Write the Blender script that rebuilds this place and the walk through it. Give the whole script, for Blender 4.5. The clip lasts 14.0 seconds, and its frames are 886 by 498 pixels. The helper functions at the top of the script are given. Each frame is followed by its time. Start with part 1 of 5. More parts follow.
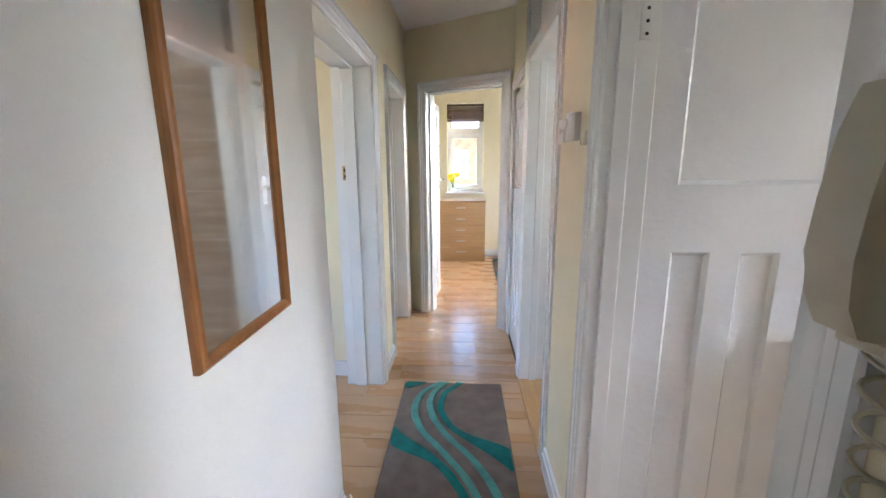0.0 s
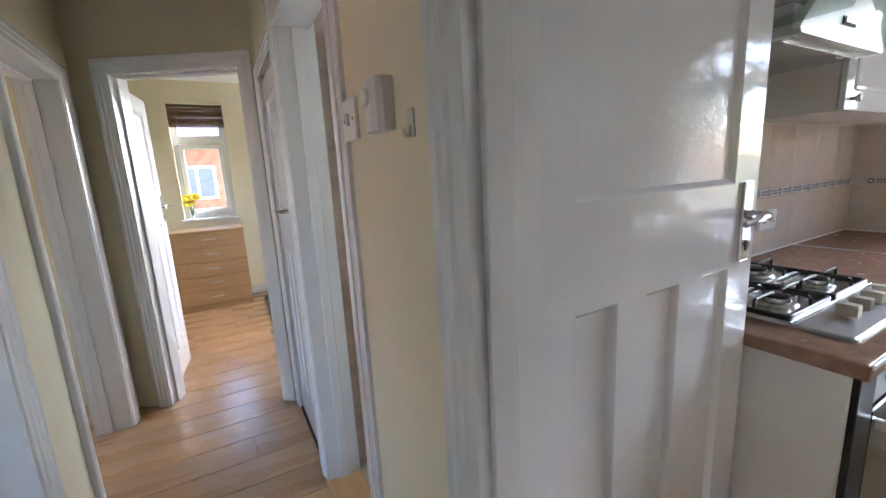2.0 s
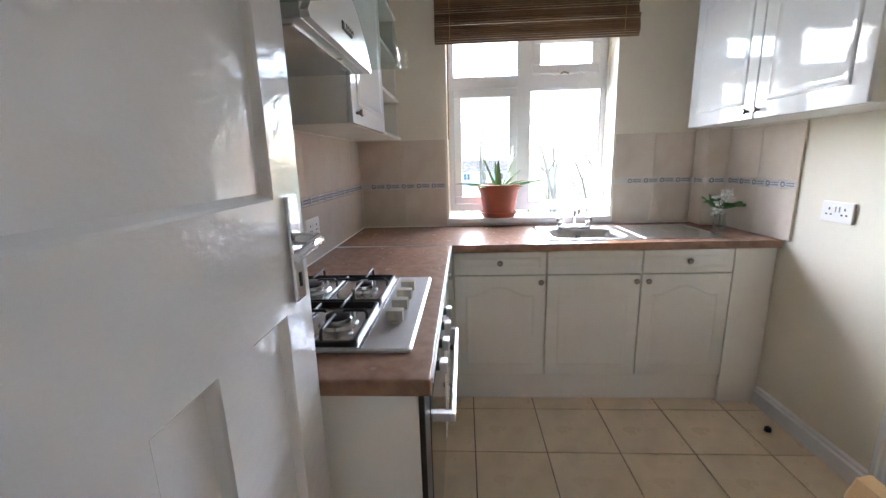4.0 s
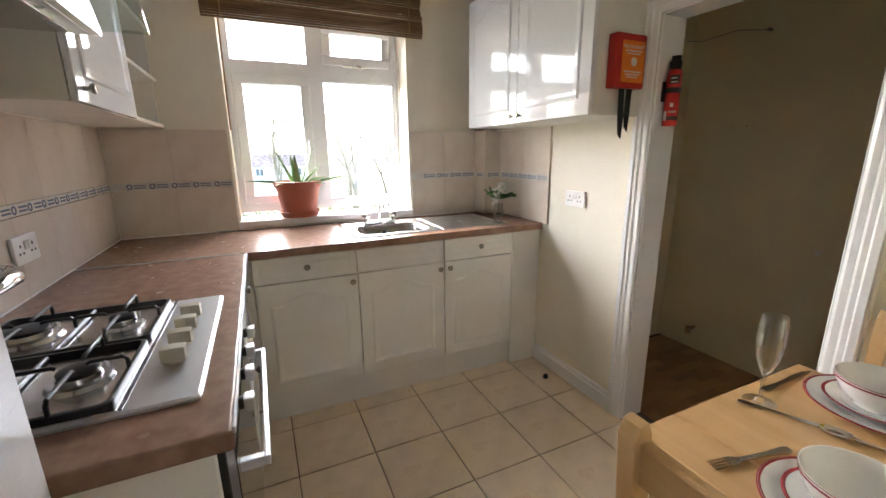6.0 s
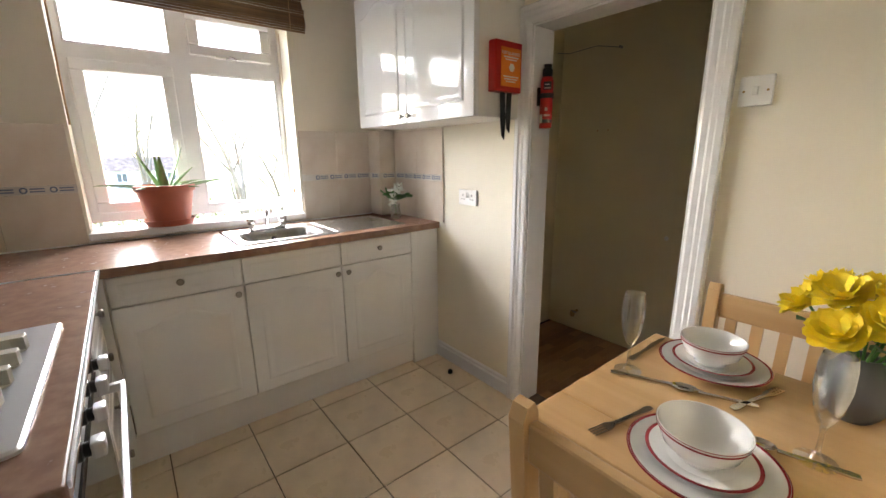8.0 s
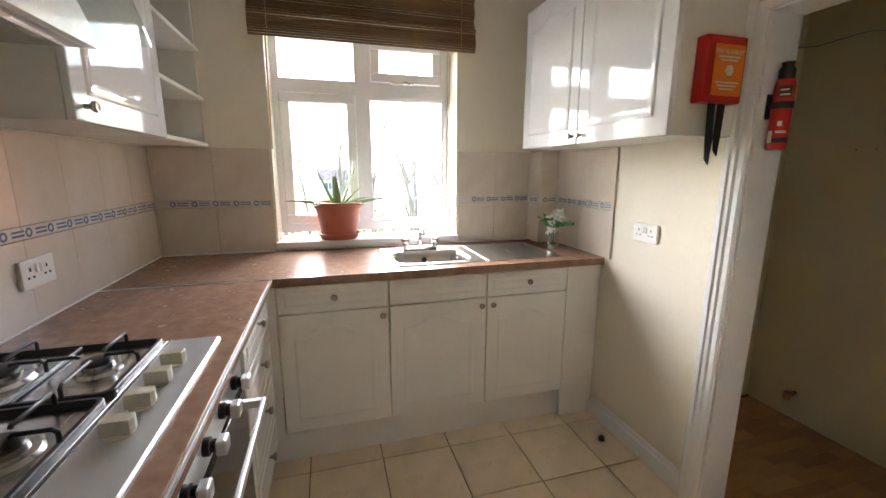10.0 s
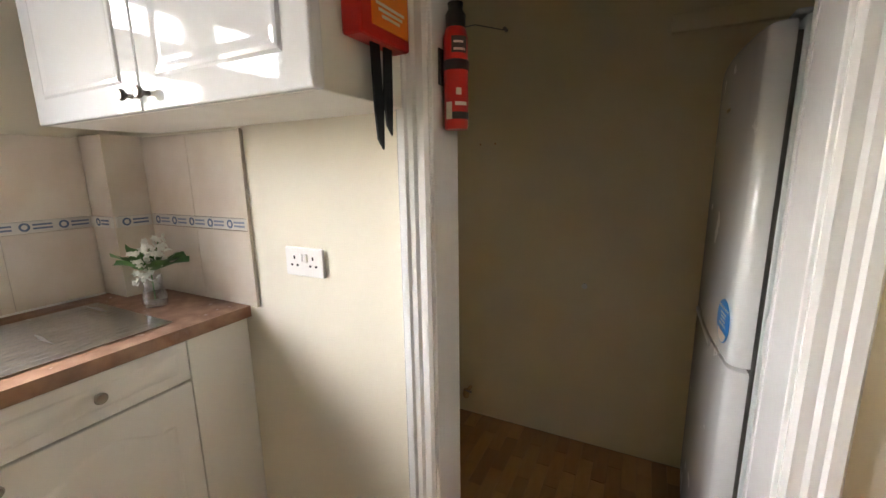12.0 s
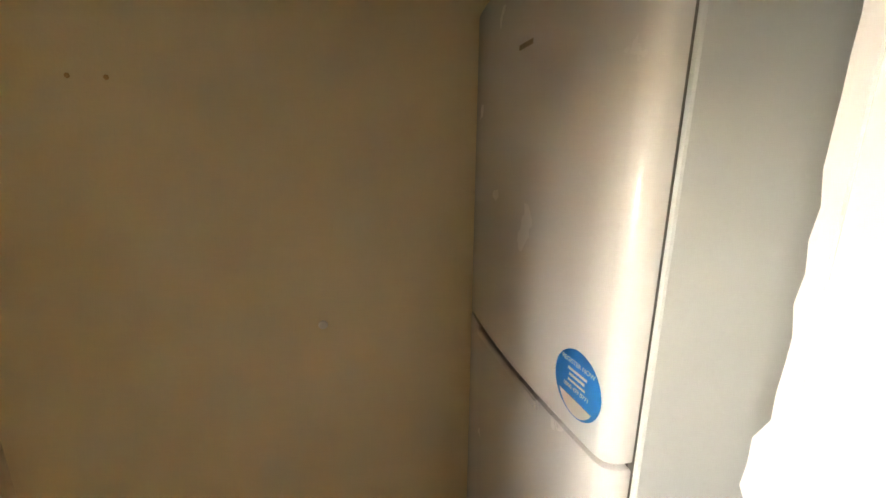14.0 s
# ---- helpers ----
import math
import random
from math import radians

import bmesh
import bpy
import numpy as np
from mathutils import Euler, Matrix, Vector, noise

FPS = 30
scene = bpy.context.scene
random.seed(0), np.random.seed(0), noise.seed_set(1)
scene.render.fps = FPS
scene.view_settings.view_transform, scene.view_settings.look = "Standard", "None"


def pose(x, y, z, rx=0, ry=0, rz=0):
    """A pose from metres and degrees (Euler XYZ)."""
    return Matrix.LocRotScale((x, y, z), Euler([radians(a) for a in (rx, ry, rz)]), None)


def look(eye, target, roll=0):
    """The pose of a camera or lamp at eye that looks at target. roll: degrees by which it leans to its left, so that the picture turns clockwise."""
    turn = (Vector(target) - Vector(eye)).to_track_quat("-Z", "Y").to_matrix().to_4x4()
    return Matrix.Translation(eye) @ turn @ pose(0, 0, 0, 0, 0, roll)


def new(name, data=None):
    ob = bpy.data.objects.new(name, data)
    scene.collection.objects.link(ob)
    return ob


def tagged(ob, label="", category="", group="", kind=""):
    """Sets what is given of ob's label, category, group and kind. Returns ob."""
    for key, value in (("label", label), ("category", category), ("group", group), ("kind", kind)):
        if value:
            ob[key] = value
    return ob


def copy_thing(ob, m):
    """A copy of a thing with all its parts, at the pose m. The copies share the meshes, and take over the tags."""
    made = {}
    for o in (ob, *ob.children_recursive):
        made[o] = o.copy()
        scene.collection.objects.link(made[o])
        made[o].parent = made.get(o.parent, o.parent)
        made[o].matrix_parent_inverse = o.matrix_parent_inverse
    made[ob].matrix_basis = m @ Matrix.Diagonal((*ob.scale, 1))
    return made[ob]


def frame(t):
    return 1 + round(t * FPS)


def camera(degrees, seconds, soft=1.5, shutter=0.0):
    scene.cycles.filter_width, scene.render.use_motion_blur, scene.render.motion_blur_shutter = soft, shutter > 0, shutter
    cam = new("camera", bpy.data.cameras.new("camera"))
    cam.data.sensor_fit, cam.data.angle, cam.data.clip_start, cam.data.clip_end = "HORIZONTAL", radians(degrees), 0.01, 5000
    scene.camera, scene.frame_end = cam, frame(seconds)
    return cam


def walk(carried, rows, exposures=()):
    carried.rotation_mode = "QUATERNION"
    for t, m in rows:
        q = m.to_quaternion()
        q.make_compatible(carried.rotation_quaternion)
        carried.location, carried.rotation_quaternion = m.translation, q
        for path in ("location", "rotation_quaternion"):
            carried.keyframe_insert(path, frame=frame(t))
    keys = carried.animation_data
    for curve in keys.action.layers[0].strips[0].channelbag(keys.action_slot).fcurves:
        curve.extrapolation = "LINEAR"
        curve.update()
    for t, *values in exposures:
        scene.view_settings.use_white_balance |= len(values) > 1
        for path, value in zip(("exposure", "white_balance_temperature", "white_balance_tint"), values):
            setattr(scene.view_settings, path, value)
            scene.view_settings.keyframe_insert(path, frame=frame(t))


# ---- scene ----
cam = camera(95.7, 14.0, 1.5)
PATH = [
    (0, (0.635, 0.598, 1.34), (0.533, 2.555, 0.94), -0.4),
    (0.5, (0.605, 0.818, 1.32), (0.652, 2.778, 0.922), -0.4),
    (1, (0.568, 1.021, 1.34), (0.847, 2.962, 0.949), -1.0),
    (1.5, (0.606, 1.155, 1.343), (1.157, 3.039, 0.959), -2.2),
    (2, (0.727, 1.301, 1.347), (1.676, 3.021, 0.972), -3.1),
    (2.5, (0.842, 1.41, 1.34), (2.227, 2.799, 0.951), -3.3),
    (3, (0.912, 1.515, 1.349), (2.639, 2.438, 0.944), -3.0),
    (3.5, (1.024, 1.515, 1.343), (2.925, 1.97, 0.92), -2.1),
    (4.2, (1.14, 1.458, 1.34), (3.093, 1.458, 0.908), -1.5),
    (6.5, (1.196, 1.462, 1.342), (2.872, 0.479, 0.866), -0.6),
    (7.0, (1.192, 1.445, 1.331), (2.743, 0.28, 0.8615), -0.6),
    (7.2, (1.19, 1.439, 1.327), (2.7, 0.213, 0.86), -0.6),
    (9.5, (1.295, 1.377, 1.349), (3.063, 0.538, 0.937), 0.4),
    (10, (1.39, 1.298, 1.37), (3.275, 0.756, 0.977), 0.2),
    (10.5, (1.535, 1.279, 1.349), (3.4, 0.651, 0.994), 0.2),
    (11, (1.756, 1.192, 1.353), (3.453, 0.194, 1.0), -0.6),
    (11.5, (1.902, 0.992, 1.334), (3.246, -0.445, 0.973), -1.0),
    (12, (1.999, 0.746, 1.34), (2.887, -1.005, 0.958), -0.9),
    (12.5, (2.122, 0.537, 1.335), (2.558, -1.373, 0.931), -0.5),
    (13, (2.188, 0.333, 1.345), (2.208, -1.621, 0.921), -0.3),
    (13.5, (2.16, 0.149, 1.318), (1.981, -1.808, 0.949), 0.6),
    (14, (2.153, 0.003, 1.302), (1.678, -1.883, 0.835), 0.5),
]
EXPOSURES = [(0, 5.52, 5700, 12), (1.5, 5.05, 5600, 12), (3.5, 4.9, 5600, 12), (7, 4.9, 6500, 13), (11, 4.85, 6450, 12), (12.5, 5.15, 6650, 13), (14, 5.95, 7700, 13)]
walk(cam, [(t, look(eye, target, roll)) for t, eye, target, roll in PATH], EXPOSURES)

# ---- world, sun ----
SKY_STRENGTH = 0.066
world = bpy.data.worlds.new("sky")
scene.world = world
world.use_nodes = True
wn = world.node_tree
sky = wn.nodes.new("ShaderNodeTexSky")
sky.sky_type, sky.sun_disc = "NISHITA", False
sky.sun_elevation, sky.sun_rotation, sky.dust_density = radians(38), radians(75), 2.0
wn.nodes["Background"].inputs["Strength"].default_value = SKY_STRENGTH
wn.links.new(sky.outputs[0], wn.nodes["Background"].inputs["Color"])
sun = new("sun", bpy.data.lights.new("sun", "SUN"))
sun.data.energy, sun.data.angle, sun.data.color = 1.3, radians(80), (1.0, 0.985, 0.96)
sun.matrix_world = look((0, 0, 30), (-9.66, -2.59, 22.2))

# ---- materials ----


def material(name, base, rough=0.5, metal=0.0, vary=0.06, scale=6.0, bump=0.05, fine=120.0, coat=0.0, stretch=(1, 1, 1), island=0.0, spec=0.5, tint=None):
    """Paint, wood, metal: a base colour with two scales of variation and a fine relief."""
    m = bpy.data.materials.new(name)
    m.use_nodes = True
    nt = m.node_tree
    bsdf = nt.nodes["Principled BSDF"]
    tc = nt.nodes.new("ShaderNodeTexCoord")
    mp = nt.nodes.new("ShaderNodeMapping")
    mp.inputs["Scale"].default_value = stretch
    nt.links.new(tc.outputs["Object"], mp.inputs[0])
    big = nt.nodes.new("ShaderNodeTexNoise")
    big.inputs["Scale"].default_value, big.inputs["Detail"].default_value = scale, 5
    small = nt.nodes.new("ShaderNodeTexNoise")
    small.inputs["Scale"].default_value, small.inputs["Detail"].default_value = fine, 3
    for n in (big, small):
        nt.links.new(mp.outputs[0], n.inputs["Vector"])
    ramp = nt.nodes.new("ShaderNodeMix")
    ramp.data_type = "RGBA"
    other = tint or tuple(c * (1 - 3 * vary) for c in base)
    ramp.inputs[6].default_value, ramp.inputs[7].default_value = (*base, 1), (*other, 1)
    fac = nt.nodes.new("ShaderNodeMath")
    fac.operation = "MULTIPLY_ADD"
    fac.inputs[1].default_value, fac.inputs[2].default_value = 2.4, -0.7
    fac.use_clamp = True
    nt.links.new(big.outputs[0], fac.inputs[0])
    nt.links.new(fac.outputs[0], ramp.inputs[0])
    out = ramp.outputs[2]
    if island:
        info = nt.nodes.new("ShaderNodeObjectInfo")
        hsv = nt.nodes.new("ShaderNodeHueSaturation")
        rng = nt.nodes.new("ShaderNodeMapRange")
        rng.inputs[3].default_value, rng.inputs[4].default_value = 1 - island, 1 + island
        nt.links.new(info.outputs["Random"], rng.inputs[0])
        nt.links.new(rng.outputs[0], hsv.inputs["Value"])
        nt.links.new(out, hsv.inputs["Color"])
        out = hsv.outputs[0]
    nt.links.new(out, bsdf.inputs["Base Color"])
    rr = nt.nodes.new("ShaderNodeMapRange")
    rr.inputs[3].default_value, rr.inputs[4].default_value = max(rough - 0.06, 0.02), min(rough + 0.08, 1)
    nt.links.new(big.outputs[0], rr.inputs[0])
    nt.links.new(rr.outputs[0], bsdf.inputs["Roughness"])
    bsdf.inputs["Metallic"].default_value = metal
    bsdf.inputs["Coat Weight"].default_value = coat
    bsdf.inputs["Coat Roughness"].default_value = 0.06
    bsdf.inputs["Specular IOR Level"].default_value = spec
    if bump:
        bp = nt.nodes.new("ShaderNodeBump")
        bp.inputs["Strength"].default_value, bp.inputs["Distance"].default_value = bump, 0.004
        nt.links.new(small.outputs[0], bp.inputs["Height"])
        nt.links.new(bp.outputs[0], bsdf.inputs["Normal"])
    return m


def pane_glass(name, colour=(1, 1, 1), gloss=0.06, ripple=0.0):
    m = bpy.data.materials.new(name)
    m.use_nodes = True
    nt = m.node_tree
    nt.nodes.remove(nt.nodes["Principled BSDF"])
    tr, gl, mix, lw, pw = (nt.nodes.new("ShaderNode" + k) for k in ("BsdfTransparent", "BsdfGlossy", "MixShader", "LayerWeight", "Math"))
    tr.inputs[0].default_value, gl.inputs["Roughness"].default_value = (*colour, 1), 0.02
    lw.inputs[0].default_value = 0.5
    pw.operation, pw.inputs[1].default_value = "POWER", 0.18 / gloss
    nt.links.new(lw.outputs["Facing"], pw.inputs[0])
    nt.links.new(pw.outputs[0], mix.inputs[0])
    nt.links.new(tr.outputs[0], mix.inputs[1])
    nt.links.new(gl.outputs[0], mix.inputs[2])
    nt.links.new(mix.outputs[0], nt.nodes["Material Output"].inputs[0])
    return m


CREAM = material("cream wall paint", (0.81, 0.74, 0.545), 0.7, vary=0.03, scale=1.5, bump=0.12, fine=220)
PALE = material("pale cream wall paint", (0.85, 0.80, 0.67), 0.65, vary=0.03, scale=1.5, bump=0.12, fine=220)
OFFWHITE = material("off-white wall paint", (0.82, 0.82, 0.80), 0.7, vary=0.03, scale=1.5, bump=0.15, fine=200)
PANTRY = material("old cream distemper", (0.79, 0.69, 0.475), 0.85, vary=0.025, scale=2.5, bump=0.2, fine=120)
CEIL = material("ceiling white", (0.88, 0.87, 0.85), 0.8, vary=0.02, scale=1.2, bump=0.15, fine=150)
GLOSS = material("white gloss paint", (0.83, 0.83, 0.83), 0.13, vary=0.015, scale=3, bump=0.06, fine=45, coat=0.0)
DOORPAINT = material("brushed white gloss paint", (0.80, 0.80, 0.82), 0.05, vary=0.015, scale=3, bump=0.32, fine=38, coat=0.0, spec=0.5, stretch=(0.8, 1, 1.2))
FOIL = material("white foil cabinet front", (0.83, 0.82, 0.79), 0.24, vary=0.02, scale=3, bump=0.02, spec=0.35)
FOILGLOSS = material("high gloss white foil", (0.78, 0.78, 0.79), 0.0, vary=0.01, scale=3, bump=0.015, fine=20, spec=0.15)
CARCASS = material("white melamine board", (0.80, 0.78, 0.72), 0.4, vary=0.03, scale=4, bump=0.03)
UPVC = material("white window plastic", (0.84, 0.84, 0.85), 0.25, vary=0.01, bump=0.01)
WORKTOP = material("brown mottled laminate", (0.34, 0.21, 0.145), 0.24, vary=0.2, scale=22, bump=0.04, fine=300, tint=(0.22, 0.125, 0.085), spec=0.3)
LAMINATE = material("beech laminate plank", (0.52, 0.315, 0.16), 0.27, vary=0.1, scale=3.5, bump=0.03, fine=90, stretch=(0.35, 1.5, 1), island=0.10, coat=0.08, tint=(0.41, 0.235, 0.11))
JOINT = material("dark joint", (0.10, 0.075, 0.055), 0.9, bump=0.1)
FLOORTILE = material("cream ceramic floor tile", (0.76, 0.625, 0.46), 0.28, vary=0.06, scale=7, bump=0.05, fine=60, island=0.03)
GROUT = material("brown grout", (0.17, 0.125, 0.085), 0.9, bump=0.2)
WALLTILE = material("beige marbled wall tile", (0.71, 0.64, 0.555), 0.16, vary=0.04, scale=9, bump=0.02, fine=40, island=0.02, coat=0.3, tint=(0.65, 0.56, 0.46))
WALLGROUT = material("pale grout", (0.66, 0.58, 0.48), 0.85, bump=0.1)
BORDERBASE = material("border tile glaze", (0.70, 0.67, 0.62), 0.2, bump=0.02)
BORDERBLUE = material("blue grey glaze", (0.17, 0.21, 0.31), 0.25, bump=0.02)
BATHTILE = material("sandy striated bathroom tile", (0.42, 0.32, 0.245), 0.3, vary=0.14, scale=2.5, bump=0.03, stretch=(1, 1, 7), tint=(0.30, 0.215, 0.16), island=0.03)
GREYFLOOR = material("grey bathroom floor", (0.42, 0.38, 0.32), 0.3, vary=0.05)
BEECH = material("honey beech wood", (0.66, 0.435, 0.21), 0.33, vary=0.1, scale=5, bump=0.04, fine=140, stretch=(0.35, 4, 4), tint=(0.56, 0.34, 0.145), coat=0.2)
BEECHUP = material("honey beech upright", (0.66, 0.435, 0.21), 0.33, vary=0.1, scale=5, bump=0.04, fine=140, stretch=(4, 4, 0.35), tint=(0.56, 0.34, 0.145), coat=0.2)
OAK = material("pale oak veneer", (0.46, 0.29, 0.14), 0.4, vary=0.08, scale=6, bump=0.03, stretch=(0.4, 5, 5), tint=(0.37, 0.22, 0.10))
PINE = material("stained pine", (0.38, 0.165, 0.052), 0.35, vary=0.12, scale=6, bump=0.05, stretch=(5, 5, 0.5), tint=(0.27, 0.105, 0.03), coat=0.2)
STRIP = material("pine threshold", (0.50, 0.29, 0.12), 0.4, vary=0.1, scale=6, stretch=(5, 0.5, 1))
PARQUET = material("brown parquet vinyl", (0.50, 0.27, 0.11), 0.42, vary=0.16, scale=5, bump=0.04, stretch=(3, 0.6, 1), island=0.2, tint=(0.36, 0.18, 0.07))
BAMBOO = material("brown bamboo slat", (0.19, 0.105, 0.042), 0.5, vary=0.2, scale=12, bump=0.1, stretch=(0.5, 8, 8), island=0.22, tint=(0.11, 0.055, 0.02))
STEEL = material("brushed stainless steel", (0.60, 0.60, 0.60), 0.24, metal=1.0, vary=0.03, scale=4, bump=0.03, fine=260, stretch=(1, 8, 1))
CHROME = material("polished chrome", (0.72, 0.72, 0.74), 0.07, metal=1.0, vary=0.01, bump=0.0)
PEWTER = material("pewter knob metal", (0.30, 0.28, 0.25), 0.32, metal=1.0, vary=0.06, bump=0.05)
BRASS = material("tarnished brass", (0.50, 0.34, 0.15), 0.35, metal=1.0, vary=0.1)
SILVER = material("silver enamel", (0.62, 0.63, 0.65), 0.3, metal=0.6, vary=0.02, bump=0.02)
BLACK = material("black enamel", (0.012, 0.012, 0.013), 0.35, vary=0.1, bump=0.05)
RUBBER = material("black webbing", (0.014, 0.014, 0.016), 0.7, vary=0.1, bump=0.3, fine=400)
OVENGLASS = material("dark oven glass", (0.02, 0.018, 0.016), 0.06, vary=0.05, bump=0.0, coat=0.5)
PUTTY = material("beige plastic knob", (0.60, 0.56, 0.46), 0.4, vary=0.03, bump=0.02)
IVORY = material("ivory plastic", (0.66, 0.61, 0.48), 0.4, vary=0.03, bump=0.03)
WHITEPLASTIC = material("white plastic", (0.82, 0.81, 0.78), 0.3, vary=0.01, bump=0.02)
DARKHOLE = material("dark slot", (0.02, 0.02, 0.02), 0.8, bump=0.0)
RED = material("red plastic", (0.55, 0.018, 0.012), 0.3, vary=0.05, bump=0.02)
ORANGE = material("orange label", (0.80, 0.22, 0.015), 0.4, vary=0.03, bump=0.0)
LABELBLACK = material("black label print", (0.03, 0.025, 0.025), 0.4, bump=0.0)
LABELWHITE = material("pale label print", (0.78, 0.70, 0.62), 0.45, bump=0.0)
BLUE = material("blue sticker", (0.012, 0.22, 0.60), 0.35, vary=0.02, bump=0.0)
FRIDGE = material("white fridge enamel", (0.80, 0.80, 0.79), 0.24, vary=0.01, bump=0.02, fine=200, coat=0.3)
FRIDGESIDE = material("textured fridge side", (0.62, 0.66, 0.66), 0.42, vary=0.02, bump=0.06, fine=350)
GASKET = material("grey gasket", (0.18, 0.17, 0.16), 0.6)
TERRACOTTA = material("terracotta plastic", (0.40, 0.105, 0.055), 0.5, vary=0.08, scale=8, bump=0.05)
SOIL = material("potting soil", (0.05, 0.032, 0.02), 0.95, bump=0.8, fine=90)
ALOE = material("aloe leaf", (0.13, 0.24, 0.10), 0.4, vary=0.15, scale=12, bump=0.05, tint=(0.20, 0.30, 0.12))
LEAF = material("dark green leaf", (0.075, 0.21, 0.04), 0.45, vary=0.2, scale=20, tint=(0.04, 0.125, 0.03))
PETALWHITE = material("white petal", (0.82, 0.83, 0.76), 0.6, vary=0.03, scale=30)
PETAL = material("yellow silk petal", (0.95, 0.74, 0.014), 0.6, vary=0.1, scale=25, bump=0.1, tint=(0.93, 0.75, 0.05), island=0.05)
CHINA = material("white china", (0.80, 0.80, 0.78), 0.12, vary=0.01, bump=0.0, coat=0.5)
CHINARED = material("maroon rim band", (0.30, 0.03, 0.04), 0.2, bump=0.0)
VASEGREY = material("grey ribbed ceramic", (0.10, 0.103, 0.11), 0.35, vary=0.08, bump=0.05)
CUTLERY = material("cutlery steel", (0.62, 0.59, 0.55), 0.16, metal=1.0, vary=0.02, bump=0.0)
RUGTAUPE = material("taupe rug pile", (0.235, 0.18, 0.145), 0.95, vary=0.16, scale=14, bump=1.0, fine=420, tint=(0.165, 0.125, 0.10), spec=0.1)
RUGTEAL = material("teal rug pile", (0.025, 0.205, 0.185), 0.95, vary=0.14, scale=14, bump=1.0, fine=420, spec=0.1)
RUGMINT = material("mint rug pile", (0.155, 0.40, 0.335), 0.95, vary=0.12, scale=14, bump=1.0, fine=420, spec=0.1)
MIRROR = material("mirror silver", (0.88, 0.89, 0.88), 0.01, metal=1.0, vary=0.0, bump=0.0)
WINDOWGLASS = pane_glass("window glass")
# Translucent pane added to spread the sun that enters through the bathroom.
DIFFUSER = bpy.data.materials.new("light-scattering bathroom pane")
DIFFUSER.use_nodes = True
scatter = DIFFUSER.node_tree.nodes.new("ShaderNodeBsdfTranslucent")
scatter.inputs[0].default_value = (0.92, 0.93, 0.93, 1)
DIFFUSER.node_tree.links.new(scatter.outputs[0], DIFFUSER.node_tree.nodes["Material Output"].inputs[0])
DRINKGLASS = pane_glass("drinking glass", (0.95, 0.965, 0.965), 0.16)
HOODGLASS = pane_glass("tinted hood glass", (0.86, 0.91, 0.885), 0.06)
BRICKRED = material("orange brick wall", (0.42, 0.165, 0.085), 0.9, vary=0.15, scale=3, bump=0.3, fine=40)
RENDERWHITE = material("white render", (0.75, 0.74, 0.71), 0.9, vary=0.06, scale=1)
ROOFTILE = material("grey roof tile", (0.16, 0.13, 0.12), 0.9, vary=0.2, scale=2)
DOORBLUE = material("blue front door", (0.05, 0.12, 0.30), 0.4)
DARKPANE = material("dark window pane", (0.16, 0.16, 0.16), 0.6, bump=0.0, spec=0.2)
# Kept pale so that the ground throws sunlight up to the ceilings.
BOUNCEPAVING = material("pale bounce paving", (0.52, 0.50, 0.46), 0.9, vary=0.08, scale=1.5, bump=0.2)
GRASS = material("spring grass", (0.10, 0.14, 0.045), 0.95, vary=0.2, scale=0.6, bump=0.4, tint=(0.17, 0.18, 0.07))
BARK = material("pale bark", (0.27, 0.245, 0.2), 0.9, vary=0.15, scale=2, bump=0.3)
HEDGE = material("hedge leaf", (0.07, 0.10, 0.03), 0.7, vary=0.2, scale=2, tint=(0.12, 0.14, 0.04))

# ---- building helpers ----


def part(name, bm, mat, parent=None, label="", smooth=False):
    """One bmesh as one mesh object, under a thing or a part."""
    me = bpy.data.meshes.new(name)
    bmesh.ops.recalc_face_normals(bm, faces=bm.faces)
    bm.to_mesh(me)
    bm.free()
    me.materials.append(mat)
    if smooth:
        for p in me.polygons:
            p.use_smooth = True
        me.set_sharp_from_angle(angle=radians(40))
    ob = new(name, me)
    if parent is not None:
        ob.parent = parent
    if label:
        tagged(ob, label)
    return ob


def thing(name, label, category, m=None, group="", kind=""):
    ob = new(name)
    ob.empty_display_size = 0.05
    if m is not None:
        ob.matrix_world = m
    return tagged(ob, label, category, group, kind)


def box(x0, x1, y0, y1, z0, z1, bevel=0.0, bm=None, seg=1):
    bm = bm or bmesh.new()
    vs = [bm.verts.new((x, y, z)) for x in (x0, x1) for y in (y0, y1) for z in (z0, z1)]
    fs = [bm.faces.new([vs[i] for i in q]) for q in ((0, 1, 3, 2), (4, 6, 7, 5), (0, 4, 5, 1), (2, 3, 7, 6), (0, 2, 6, 4), (1, 5, 7, 3))]
    if bevel:
        es = list({e for f in fs for e in f.edges})
        bmesh.ops.bevel(bm, geom=es, offset=bevel, segments=seg, affect="EDGES", profile=0.5)
    return bm


def lathe(profile, n=28, centre=(0, 0, 0), bm=None, flute=0.0, flutes=0):
    """A turned shape from (radius, height) pairs."""
    bm = bm or bmesh.new()
    rings = []
    for r, z in profile:
        if r < 1e-5:
            rings.append([bm.verts.new((centre[0], centre[1], centre[2] + z))])
        else:
            ring = []
            for i in range(n):
                a = 2 * math.pi * i / n
                q = r * (1 + flute * math.cos(flutes * a + z * 60)) if flute else r
                ring.append(bm.verts.new((centre[0] + q * math.cos(a), centre[1] + q * math.sin(a), centre[2] + z)))
            rings.append(ring)
    for a, b in zip(rings, rings[1:]):
        for i in range(n):
            j = (i + 1) % n
            if len(a) == 1 and len(b) > 1:
                bm.faces.new((a[0], b[i], b[j]))
            elif len(b) == 1 and len(a) > 1:
                bm.faces.new((a[i], a[j], b[0]))
            elif len(a) > 1:
                bm.faces.new((a[i], a[j], b[j], b[i]))
    return bm


